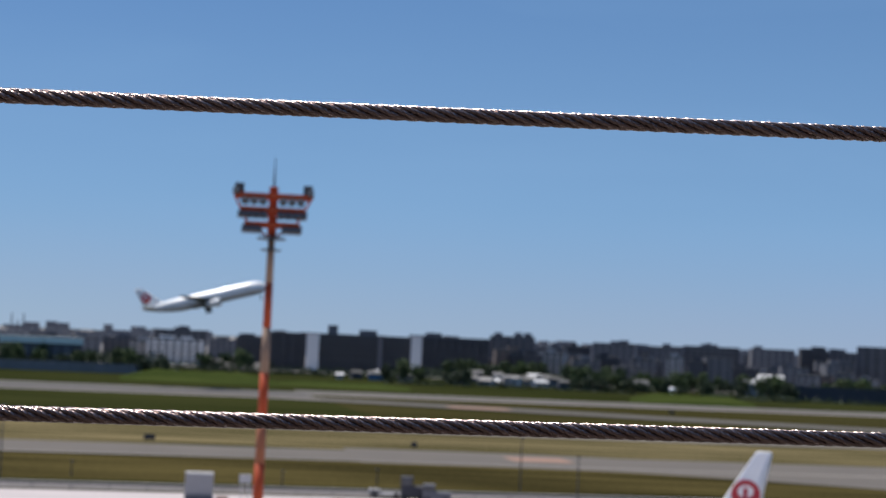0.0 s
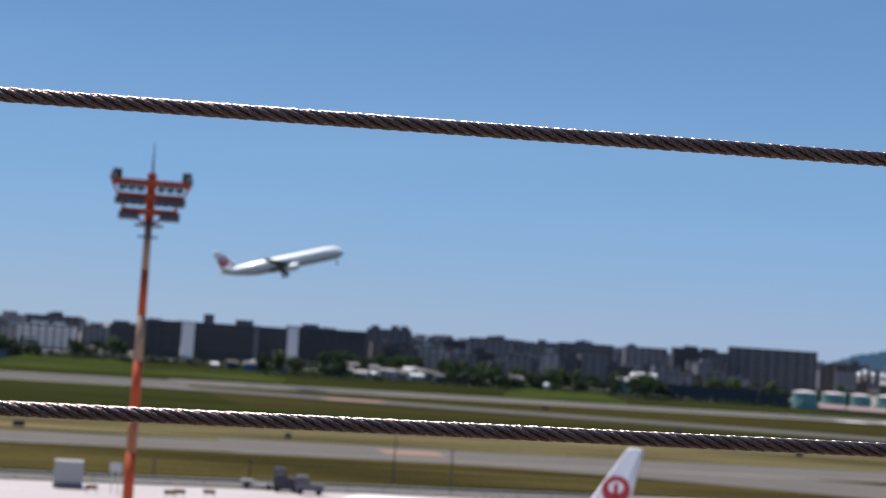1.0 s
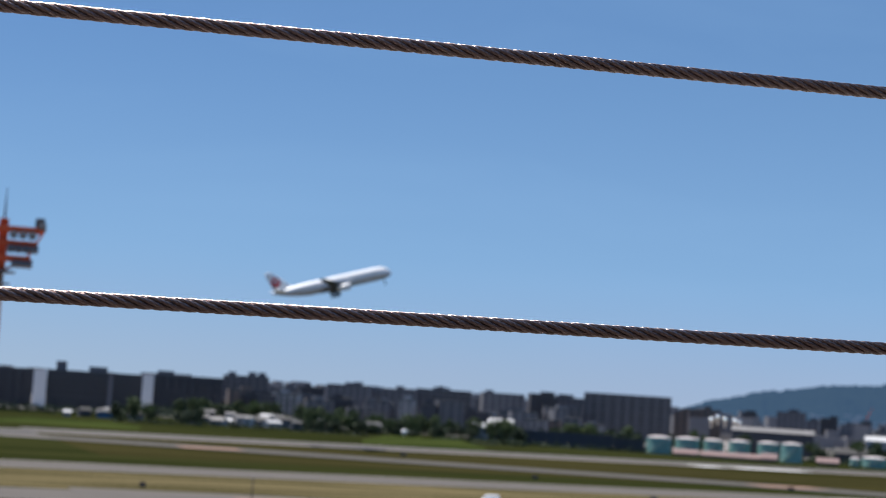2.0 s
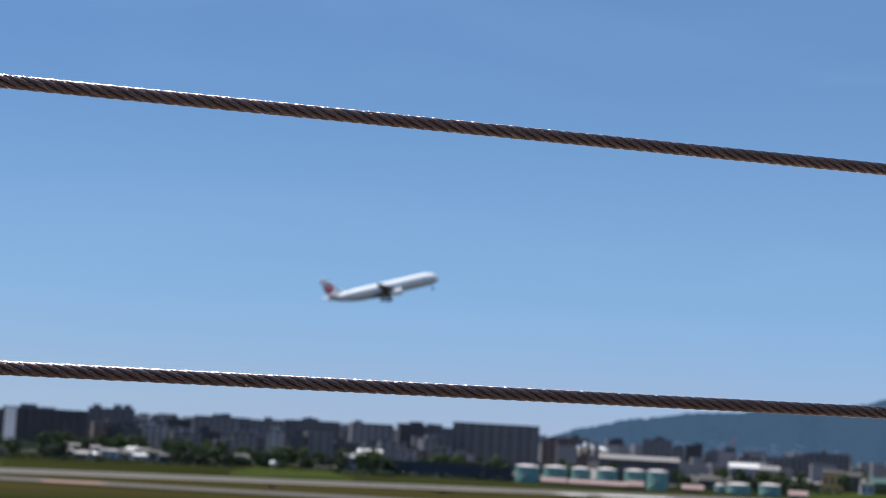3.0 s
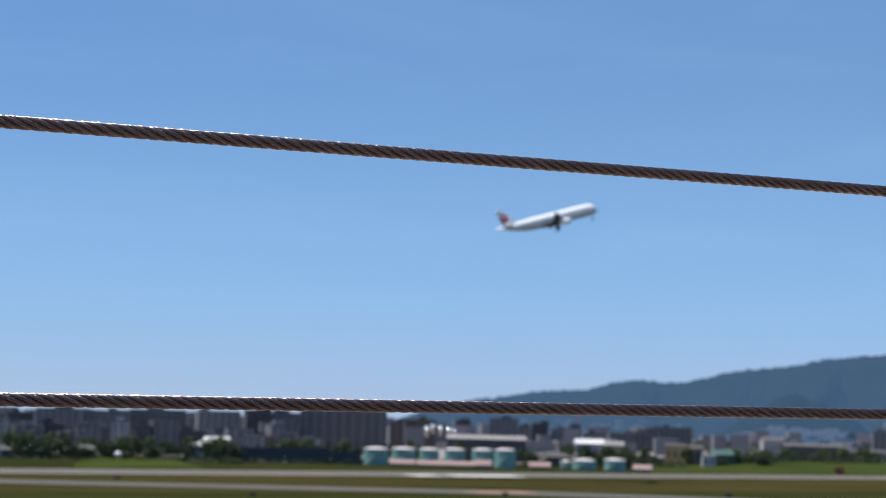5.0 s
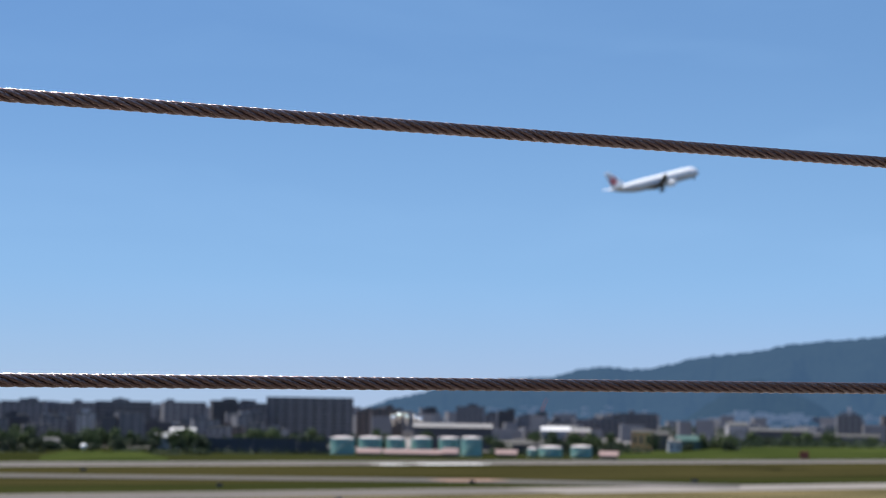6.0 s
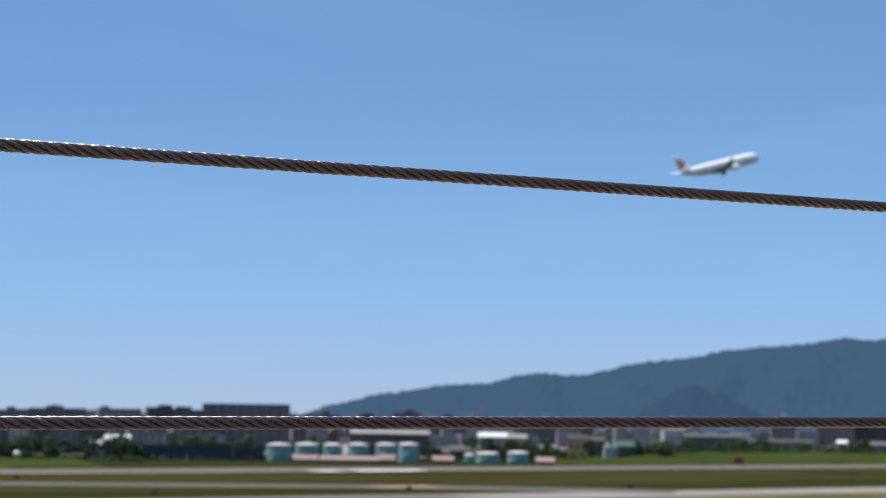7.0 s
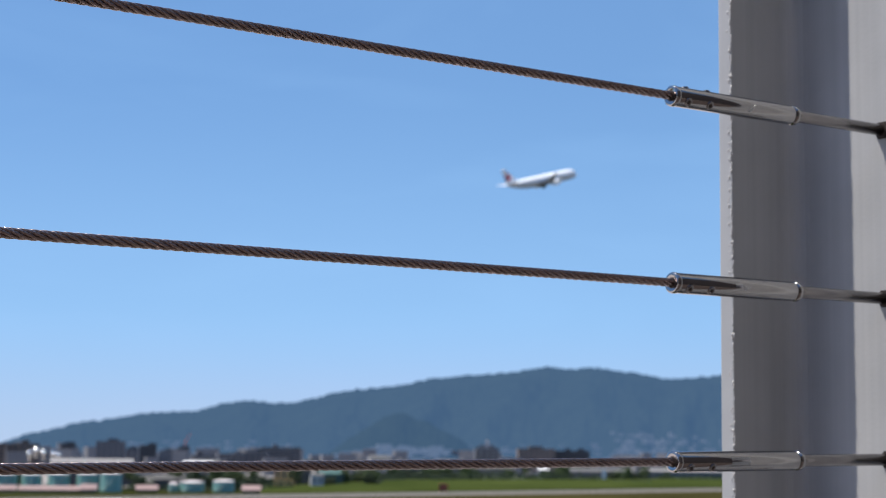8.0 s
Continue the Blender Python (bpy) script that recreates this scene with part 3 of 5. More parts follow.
def airliner(name, at, label, L, rad, span, fin_h, sweep, drop, flex=0.09, badge=(0.34, 0.22, 0.055)):
    """A twin-engined airliner, nose along +x, about the middle of its fuselage."""
    ob = thing(name, at, label, "airliner")
    half = span / 2
    rings = fuselage_rings(L, rad)
    low = range(9, 20)
    part("fuselage", loft(bmesh.new(), rings), M_PLANE, ob, "white painted fuselage", True)
    # grey under-skin that puts the shade of the lower half into colour
    keel = [[(x, y * 1.006, z - 0.02) for x, y, z in (r[k] for k in low)] for r in rings[1:-1]]
    part("belly", loft(bmesh.new(), keel, cap=False, closed=False), M_BELLY_SHADE, ob, "fuselage underside with shade put into its grey", True)
    bm = bmesh.new()
    rings = []
    for u, r, w in ((-0.14, 0.3, 0.3), (-0.11, 1.0, 0.9), (-0.05, 1.08, 1.05), (0.06, 1.08, 1.05), (0.11, 1.0, 0.9), (0.15, 0.3, 0.3)):
        rings.append([(u * L, rad * w * math.sin(2 * math.pi * k / 20) * 0.98, -rad * 0.55 + rad * 0.56 * r * math.cos(2 * math.pi * k / 20)) for k in range(20)])
    part("wing_fairing", loft(bm, rings), M_BELLY, ob, "grey wing root fairing", True)
    xr = 0.135 * L
    rc = 0.165 * L
    for s in (1, -1):
        st = [(xr, s * rad * 0.55, -rad * 0.55, rc, 0.13), (xr - sweep * half * 0.33, s * half * 0.36, -rad * 0.40 + half * flex * 0.17, rc * 0.60, 0.11),
              (xr - sweep * half * 0.93, s * half * 0.97, -rad * 0.15 + half * flex * 0.94, rc * 0.24, 0.10), (xr - sweep * half * 0.99, s * half, -rad * 0.12 + half * flex, rc * 0.12, 0.08)]
        wing = part("wing", foil(bmesh.new(), st), M_WING, ob, "grey metal swept wing", True)
        for f0, f1 in ((0.12, 0.33), (0.42, 0.70)):
            st = []
            for fr in (f0, f1):
                c = rc * (1 - 0.85 * fr)
                st.append((xr - sweep * half * fr * 0.95 - c * 0.93, s * half * fr, -rad * 0.62 + half * fr * 0.05, c * 0.26, 0.16))
            part("flap", foil(bmesh.new(), st), M_WING, wing)
        ex, ey, ez, er = xr - sweep * half * 0.30 + rc * 0.16, s * half * 0.335, -rad * 0.92, rad * 0.53
        bm = bmesh.new()
        turned(bm, [(-2.6 * er, er * 0.35), (-2.6 * er, er * 0.55), (-1.6 * er, er * 0.80), (0.2 * er, er), (1.0 * er, er * 1.0), (1.35 * er, er * 0.88), (1.38 * er, er * 0.80), (1.2 * er, er * 0.76), (0.6 * er, er * 0.74)], 24)
        eng = part("engine", bm, M_PLANE, ob, "white engine nacelle", True)
        eng.matrix_local = Matrix.Translation((ex, ey, ez))
        bm = bmesh.new()
        turned(bm, [(0.62 * er, 0.74 * er), (0.64 * er, 0.3 * er), (1.0 * er, 0.05 * er)], 20)
        part("fan", bm, M_LAMP_BODY, eng, "dark fan face")
        bm = bmesh.new()
        loft(bm, [[(ex + er * 0.9, ey - 0.12, ez + er * 0.9), (ex + er * 0.9, ey + 0.12, ez + er * 0.9), (ex - er * 2.6, ey + 0.12, ez + er * 0.7), (ex - er * 2.6, ey - 0.12, ez + er * 0.7)],
                  [(ex - er * 0.4, ey - 0.12, -rad * 0.32), (ex - er * 0.4, ey + 0.12, -rad * 0.32), (ex - er * 3.4, ey + 0.12, -rad * 0.36), (ex - er * 3.4, ey - 0.12, -rad * 0.36)]])
        part("pylon", bm, M_BELLY, ob)
        st = [(-0.375 * L, s * rad * 0.25, rad * 0.35, 0.095 * L, 0.10), (-0.375 * L - half * 0.21, s * half * 0.37, rad * 0.35 + half * 0.05, 0.032 * L, 0.09)]
        part("tailplane", foil(bmesh.new(), st), M_PLANE, ob, "white tailplane", True)
        row = bmesh.new()
        for i in range(int(L * 0.72 / 0.55)):
            x = -0.33 * L + i * 0.55
            if 0.10 * L < x < 0.115 * L:
                continue
            box(row, x, x + 0.26, s * (rad * 0.975) - 0.03, s * (rad * 0.975) + 0.035, rad * 0.14, rad * 0.14 + 0.38)
        tagged(part("cabin_glazing", row, M_GLASS_DARK, ob, "row of small dark cabin windows"), kind="stuff")
    part("cockpit_window", loft(bmesh.new(), [[(0.452 * L, -rad * 0.62, rad * 0.36), (0.452 * L, rad * 0.62, rad * 0.36), (0.452 * L, rad * 0.62, rad * 0.56), (0.452 * L, -rad * 0.62, rad * 0.56)],
                                              [(0.481 * L, -rad * 0.34, rad * 0.10), (0.481 * L, rad * 0.34, rad * 0.10), (0.476 * L, rad * 0.3, rad * 0.24), (0.476 * L, -rad * 0.3, rad * 0.24)]]), M_GLASS_DARK, ob)
    # fin with a red emblem on both faces
    zt = fin_h
    fr, ft = 0.15 * L, 0.052 * L
    x0 = -0.335 * L
    fin = part("fin", fin_foil(bmesh.new(), [(x0 + 0.05 * L, rad * 0.62, fr * 1.25, 0.05), (x0, rad * 1.0, fr, 0.07), (x0 - 0.132 * L, zt * 0.97, ft * 1.08, 0.08), (x0 - 0.142 * L, zt, ft * 0.8, 0.06)]), M_PLANE, ob, "white swept tail fin", True)
    cz = rad + (zt - rad) * badge[0]
    cx = x0 - badge[2] * L - fr * 0.34
    rr = (zt - rad) * badge[1]
    for s in (1, -1):
        bm = bmesh.new()
        n = 28
        outer = [(cx + rr * math.cos(2 * math.pi * k / n), cz + rr * math.sin(2 * math.pi * k / n)) for k in range(n)]
        inner = [(cx + rr * 0.55 * math.cos(2 * math.pi * k / n), cz + rr * 0.2 + rr * 0.45 * math.sin(2 * math.pi * k / n)) for k in range(n)]
        y0, y1 = s * fr * 0.02, s * (fr * 0.036 + 0.03)
        loft(bm, [[(x, y0, z) for x, z in outer], [(x, y1, z) for x, z in outer], [(x, y1, z) for x, z in inner], [(x, y0, z) for x, z in inner]], cap=False)
        part("emblem", bm, M_RED, fin, "plain red ring emblem")
        bm = bmesh.new()
        loft(bm, [[(cx + dx * rr, y, cz + dz * rr) for dx, dz in ((-0.12, -0.6), (0.16, -0.5), (0.18, 0.35), (0.0, 0.55), (-0.14, 0.3))] for y in (y0, y1)])
        part("emblem_bar", bm, M_RED, fin)
    gears = []
    if drop:
        for s in (1, -1):
            leg = bmesh.new()
            gx, gy, gz = 0.008 * L, s * rad * 1.75, 0.62 - drop
            tube(leg, (gx, gy, gz), (gx + 0.2, gy, -rad * 0.5), 0.17, 0.24, 10)
            tube(leg, (gx - 0.75, gy, gz - 0.12), (gx + 0.75, gy, gz + 0.12), 0.14, 0.14, 8)
            tube(leg, (gx, gy, gz * 0.75), (gx, s * rad * 0.5, -rad * 0.7), 0.09, 0.09, 8)
            main = part("main_gear", leg, M_LAMP_BODY, ob, "dark main landing gear leg")
            gears.append(main)
            for dx in (-0.72, 0.72):
                for dy in (-0.55, 0.55):
                    wheel(main, "tyre", gx + dx, gy + dy, gz + dx * 0.16, 0.6, 0.42)
            part("gear_door", boxed(gx - 1.5, gx + 1.2, gy + s * 0.75, gy + s * 0.83, gz + 0.9, -rad * 0.45, bevel=0.03), M_LAMP_BODY, main)
        leg = bmesh.new()
        tube(leg, (0.432 * L, 0, 1.2 - drop), (0.432 * L, 0, -rad * 0.7), 0.17, 0.22, 8)
        nose = part("nose_gear", leg, M_LAMP_BODY, ob)
        gears.append(nose)
        for y in (-0.3, 0.3):
            wheel(nose, "tyre", 0.432 * L, y, 1.19 - drop, 0.47, 0.3)
    return ob, gears


def aircraft():
    flying = airliner("airliner", pose(-50, 738, 39), "white twin-engined airliner climbing with its gear down", 54.9, 2.95, 47.6, 10.6, 0.66, 6.4, 0.135, (0.38, 0.29, 0.066))
    airliner("parked_airliner", Matrix.Translation(polar(10.13, 225, 3.2)) @ Matrix.Rotation(radians(180 - 10), 4, "Z"),
             "white airliner with a red tail emblem parked on the apron", 40.0, 1.95, 35.8, 10.6, 0.52, 3.15)
    return flying


# ---- floodlight mast ----
def flood_mast():
    d = 140.0
    mast = thing("floodlight_mast", Matrix.Translation(polar(-1.80, d)), "tall red and white banded apron floodlight mast", "floodlight mast")
    top = rise(4.78, d)
    step = 3.75
    z1 = rise(3.05, d)
    zs = [0.05] + [z1 - step * k for k in range(9, -1, -1) if z1 - step * k > 1]
    for i in range(len(zs)):
        z0 = zs[i]
        zt = zs[i + 1] if i + 1 < len(zs) else top
        red = (len(zs) - 1 - i) % 2 == 0
        r0, r1 = (0.52 - 0.25 * z / top for z in (z0, zt))
        bm = bmesh.new()
        tube(bm, (0, 0, z0), (0, 0, zt), r0, r1, 16)
        part("pole_band", bm, M_RED_PAINT if red else M_MAST_WORN if i < len(zs) - 5 else M_MAST_WHITE, mast, "orange-red band" if red else "faded white band", True)
    bm = bmesh.new()
    tube(bm, (0, 0, top), (0, 0, top + 0.25 * d * 0.074), 0.10, 0.02, 8)
    part("lightning_rod", bm, M_LAMP_BODY, mast)
    bm = bmesh.new()
    turned(bm, [(rise(2.98, d), 0.3), (rise(2.98, d), 1.2), (rise(2.98, d) + 0.16, 1.2), (rise(2.98, d) + 0.14, 0.3)], 20, "Z")
    part("ring_platform", bm, M_LAMP_BODY, mast, "small dark round service platform")
    bm = bmesh.new()
    turned(bm, [(rise(2.60, d), 0.3), (rise(2.60, d), 0.85), (rise(2.60, d) + 0.12, 0.85), (rise(2.60, d) + 0.12, 0.3)], 20, "Z")
    part("collar", bm, M_LAMP_BODY, mast)
    head = part("head_frame", boxed(-0.36, 0.36, -0.36, 0.36, rise(3.1, d), top, bevel=0.04), M_RED_PAINT, mast, "orange-red lamp head frame")
    for el, w, n in ((4.47, 3.15, 4), (4.00, 2.65, 4), (3.50, 2.25, 3)):
        z = rise(el, d)
        for y in (-0.75, 0.75):
            part("cross_beam", boxed(-w, w, y - 0.10, y + 0.10, z - 0.28, z + 0.16, bevel=0.02), M_RED_PAINT, head)
        for x in (-w, -w * 0.5, w * 0.5, w):
            part("tie_beam", boxed(x - 0.08, x + 0.08, -0.75, 0.75, z - 0.20, z + 0.06), M_RED_PAINT, head)
        for s in (1, -1):
            for k in range(n):
                x = s * w * (0.97 - 0.235 * k)
                for y in (-1.0, 1.0):
                    lamp = part("floodlight", boxed(-0.29, 0.29, -0.22, 0.22, -0.25, 0.25, bevel=0.06), M_LAMP_BODY, mast, "dark floodlight housing")
                    lift = 0.25 if (k == 0 and el > 4.4) else (-0.54 if y < 0 else -0.25)
                    lamp.matrix_local = Matrix.Translation((x, y, z + lift)) @ Matrix.Rotation(radians(-28 if y < 0 else 28), 4, "X")
                    part("lens", boxed(-0.24, 0.24, -0.242 if y < 0 else 0.222, -0.222 if y < 0 else 0.242, -0.2, 0.2), M_LAMP_GLASS, lamp)
        if el > 4.4:
            for s in (1, -1):
                for dz in (0.2, 0.62):
                    lamp = part("floodlight", boxed(-0.38, 0.38, -0.32, 0.32, -0.36, 0.36, bevel=0.06), M_LAMP_BODY, mast, "dark floodlight housing")
                    lamp.matrix_local = Matrix.Translation((s * (w - 0.3), 0, z + dz))
    for s in (1, -1):
        bm = bmesh.new()
        tube(bm, (s * 3.2, -0.75, rise(4.43, d)), (s * 2.0, -0.75, rise(3.48, d)), 0.11, 0.11, 6)
        part("edge_strut", bm, M_RED_PAINT, head)
        bm = bmesh.new()
        tube(bm, (s * 2.0, -0.75, rise(3.46, d)), (s * 0.4, -0.4, rise(3.1, d)), 0.11, 0.11, 6)
        part("edge_strut", bm, M_RED_PAINT, head)


# ---- buildings ----
TONES = {"chalk": "white"}

def place(az, d, turn=0.0):
    """Stands a thing at az, d with its -y face towards the deck."""
    return Matrix.Translation(polar(az, d)) @ Matrix.Rotation(radians(-az + turn), 4, "Z")


def block(az0, az1, el, d, wall="grey", floors=None, deep=14.0, turn=0.0, roof_box=0, seed=0, name="apartment_building", label="", open_front=True):
    """A flat-roofed building of several storeys with balconies or window bands."""
    rnd = random.Random(int(az0 * 1000) + seed)
    w = d * radians(az1 - az0)
    h = max(5.0, rise(el, d))
    floors = floors or max(2, round(h / 3.0))
    ob = thing(name, place((az0 + az1) / 2, d, turn), label or f"{wall} flat-roofed apartment building of {floors} storeys", "building", "city buildings")
    part("wall", boxed(-w / 2, w / 2, 0, deep, 0, h), WALLS[wall], ob)
    roof = part("roof", boxed(-w / 2 - 0.15, w / 2 + 0.15, -0.15, deep + 0.15, h, h + 0.5), ROOF_GREY, ob)
    fh = h / floors
    bays = max(2, round(w / 5.5))
    bw = w / bays
    pane = balcony = None
    for f in range(floors):
        z = f * fh
        if open_front:
            bm = boxed(-w / 2 + 0.3, w / 2 - 0.3, -1.1, 0.02, 0, 1.05)
            if balcony is None:
                balcony = part("balcony", bm, WALLS[wall], ob)
                balcony.matrix_local = Matrix.Translation((0, 0, z))
            else:
                bm.free()
                share("balcony", balcony.data, ob, Matrix.Translation((0, 0, z)))
        if name == "stair_tower":
            continue
        if floors * bays <= 70:
            for b in range(bays):
                at = Matrix.Translation((-w / 2 + (b + 0.5) * bw, 0, z + fh * 0.62))
                if pane is None:
                    pane = part("window", boxed(-bw * 0.32, bw * 0.32, -0.04, 0.05, -fh * 0.25, fh * 0.25), M_GLASS_DARK, ob)
                    pane.matrix_local = at
                else:
                    share("window", pane.data, ob, at)
        else:
            part("window", boxed(-w / 2 + 0.6, w / 2 - 0.6, -0.04, 0.05, z + fh * 0.40, z + fh * 0.9), M_GLASS_DARK, ob)
    if open_front:
        for b in range(bays + 1):
            x = -w / 2 + b * bw
            part("pier", boxed(x - 0.2, x + 0.2, -1.25, 0.02, 0, h + 0.2), WALLS[wall], ob)
    for k in range(roof_box):
        x = rnd.uniform(-w * 0.35, w * 0.35)
        rw = rnd.uniform(2.0, 4.0)
        part("roof_house", boxed(x - rw, x + rw, deep * 0.3, deep * 0.7, h + 0.5, h + rnd.uniform(2.2, 3.6)), WALLS[wall], roof)
    return ob


def house(az, d, w, h, deep, wall, roof_mat, turn=0.0, z0=0.0, flat=False, label=""):
    """A low house or shed with a pitched roof, door and windows."""
    ob = thing("house", Matrix.Translation((0, 0, z0)) @ place(az, d, turn), label or f"small low house with {wall} walls", "house", "houses beyond the runway")
    part("wall", boxed(-w / 2, w / 2, 0, deep, 0, h), WALLS[wall], ob)
    bm = bmesh.new()
    r = h + (0.35 if flat else min(w, deep) * 0.28)
    e = 0.5
    loft(bm, [[(-w / 2 - e, -e, h), (-w / 2 - e, deep / 2, r), (-w / 2 - e, deep + e, h), (-w / 2 - e, deep + e, h + 0.18), (-w / 2 - e, deep / 2, r + 0.2), (-w / 2 - e, -e, h + 0.18)],
              [(w / 2 + e, -e, h), (w / 2 + e, deep / 2, r), (w / 2 + e, deep + e, h), (w / 2 + e, deep + e, h + 0.18), (w / 2 + e, deep / 2, r + 0.2), (w / 2 + e, -e, h + 0.18)]])
    part("roof", bm, roof_mat, ob)
    for s in (-1, 1):
        bm = bmesh.new()
        loft(bm, [[(s * w / 2, 0, h), (s * w / 2, deep, h), (s * w / 2, deep / 2, r)], [(s * (w / 2 - 0.2), 0, h), (s * (w / 2 - 0.2), deep, h), (s * (w / 2 - 0.2), deep / 2, r)]])
        part("gable", bm, WALLS[wall], ob)
    n = max(1, round(w / 4))
    for k in range(n):
        x = -w / 2 + (k + 0.5) * w / n
        part("window", boxed(x - 0.8, x + 0.8, -0.06, 0.05, h * 0.45, h * 0.8), M_GLASS_DARK, ob)
    return ob


def tank(az0, az1, el, d, group="storage tanks"):
    r = d * radians(az1 - az0) / 2
    h = rise(el, d) - 0.6
    ob = thing("storage_tank", place((az0 + az1) / 2, d), "teal painted cylindrical fuel tank with a white roof", "tank", group)
    bm = bmesh.new()
    turned(bm, [(0, r), (h - 0.5, r), (h - 0.5, r + 0.12), (h - 0.2, r + 0.12), (h - 0.2, r)], 40, "Z")
    part("shell", bm, M_TANK, ob)
    bm = bmesh.new()
    turned(bm, [(h - 0.35, r * 0.99), (h - 0.1, r * 1.03), (h + 0.25, r * 0.99), (h + 0.95, r * 0.5), (h + 1.15, 0.3)], 40, "Z")
    part("roof", bm, M_TANK_ROOF, ob, "white domed roof", True)
    bm = bmesh.new()
    for k in range(16):
        a = 2 * math.pi * k / 16
        tube(bm, (r * math.cos(a), r * math.sin(a), h), (r * math.cos(a), r * math.sin(a), h + 1.1), 0.05, 0.05, 5)
    part("railing", bm, M_TANK_ROOF, ob)
    bm = bmesh.new()
    n = 22
    for k in range(n):
        a0 = -2.6 + 1.9 * k / n
        p = Vector(((r + 0.5) * math.cos(a0), (r + 0.5) * math.sin(a0), h * k / n + 0.2))
        box(bm, p.x - 0.4, p.x + 0.4, p.y - 0.4, p.y + 0.4, p.z, p.z + 0.12)
    part("stairway", bm, M_TANK_ROOF, ob, "pale spiral stairway")
    return ob


def city():
    # long dark slab with two white stair towers
    block(-1.68, -0.45, -0.12, 1150, "dark", 8, 12, label="long charcoal slab apartment building beside a white stair tower")
    block(0.02, 3.10, -0.10, 1150, "dark", 8, 12, label="long charcoal slab apartment building between white stair towers")
    block(3.52, 5.78, -0.04, 1150, "dark", 8, 12, label="long charcoal slab apartment building beside a white stair tower")
    for a0, a1, el in ((-0.42, 0.0, -0.10), (3.13, 3.49, -0.02)):
        block(a0, a1, el, 1146, "chalk", 8, 12, name="stair_tower", label="tall white rendered stair tower", open_front=False)
    for a0, a1, el in ((0.28, 0.62, 0.20), (1.35, 1.95, 0.08), (3.60, 4.15, 0.10)):
        ob = thing("lift_house", place((a0 + a1) / 2, 1155), "dark lift motor room on a slab roof", "roof structure")
        w = 1155 * radians(a1 - a0)
        part("wall", boxed(-w / 2, w / 2, 0, 6, rise(-0.12, 1150), rise(el, 1155)), WALLS["slate"], ob)
        part("cap", boxed(-w / 2 - 0.2, w / 2 + 0.2, -0.2, 6.2, rise(el, 1155), rise(el, 1155) + 0.25), ROOF_GREY, ob)
    block(2.0, 2.16, -0.12, 1147, "slate", 8, 4, name="stair_tower", label="narrow slate stair tower", open_front=False)
    # skyline from left to right
    rows = [(-9.6, -8.7, -0.50, 1400, "slate"), (-8.6, -7.3, -0.58, 1300, "grey"), (-7.2, -5.9, -0.52, 1350, "slate"), (-6.3, -5.5, -0.62, 1200, "pale"),
            (-5.55, -3.80, -0.20, 1300, "slate"), (-5.75, -3.95, -0.52, 1180, "chalk"), (-3.7, -2.9, -0.48, 1400, "grey"), (-2.8, -1.75, -0.33, 1300, "dark"),
            (5.80, 7.32, 0.10, 1300, "slate"), (6.6, 7.2, 0.12, 1320, "slate"), (7.36, 8.35, -0.22, 1350, "grey"), (8.3, 9.2, -0.12, 1400, "dark"), (9.28, 10.7, 0.03, 1320, "slate"),
            (10.6, 11.2, -0.10, 1380, "grey"), (11.2, 12.3, -0.02, 1350, "slate"), (12.33, 14.2, 0.07, 1400, "slate"), (14.3, 14.6, -0.2, 1400, "grey"), (14.58, 16.0, 0.08, 1380, "grey"),
            (16.2, 17.05, 0.15, 1350, "dark"), (17.0, 18.0, 0.08, 1420, "slate"), (16.7, 17.98, -0.25, 1280, "slate"),
            (6.2, 7.4, -0.5, 1180, "dark"), (7.9, 9.0, -0.50, 1200, "slate"), (9.4, 10.2, -0.45, 1190, "dark"), (10.6, 11.6, -0.5, 1200, "grey"), (11.5, 12.2, -0.55, 1180, "slate"),
            (12.9, 13.7, -0.45, 1210, "grey"), (13.7, 14.8, -0.6, 1190, "dark"), (15.2, 16.3, -0.5, 1200, "slate"),
            (21.05, 21.5, -0.12, 1450, "brown"), (21.3, 22.6, -0.02, 1550, "brown"), (22.6, 23.4, -0.25, 1600, "grey"), (23.3, 23.75, -0.02, 1700, "dark"), (24.42, 25.35, 0.08, 1700, "slate"),
            (25.4, 25.8, -0.15, 1750, "grey"), (25.85, 26.4, -0.03, 1700, "dark"), (26.5, 27.0, -0.2, 1700, "slate"), (27.1, 27.5, -0.12, 1800, "dark"), (27.6, 28.4, -0.33, 1600, "slate"),
            (28.5, 29.3, -0.28, 1750, "grey"), (29.3, 30.1, -0.22, 1700, "slate"), (29.9, 31.2, -0.05, 1800, "slate"), 
            (37.1, 37.9, 0.0, 1700, "grey"), (38.55, 39.8, 0.0, 1750, "brown"), (39.7, 40.95, -0.06, 1780, "dark"), (42.5, 43.4, -0.4, 1600, "grey"), (43.6, 45.5, -0.36, 1700, "pale")]
    rnd = random.Random(5)
    for i, (a0, a1, el, d, wall) in enumerate(rows):
        block(a0, a1, el, d, wall, None, rnd.uniform(10, 16), rnd.uniform(-10, 10), rnd.choice((1, 2, 2, 3)), i, label=f"{TONES.get(wall, wall)} apartment building in the far skyline", open_front=rnd.random() < 0.6)
    big = block(18.02, 20.93, 0.30, 1300, "slate", 12, 16, 0, 0, label="broad slate-grey apartment slab with vertical piers")
    for k in range(9):
        w = 1300 * radians(2.91)
        x = -w / 2 + (k + 0.5) * w / 9
        part("pier", boxed(x - 1.1, x + 1.1, -1.7, 0, 0, rise(0.30, 1300)), WALLS["slate"], big)
    ob = thing("spire", place(37.5, 1700), "slim pale tower top on an apartment roof", "tower")
    part("shaft", boxed(-2.6, 2.6, 3, 8, rise(0.0, 1700), rise(0.16, 1700)), WALLS["pale"], ob)
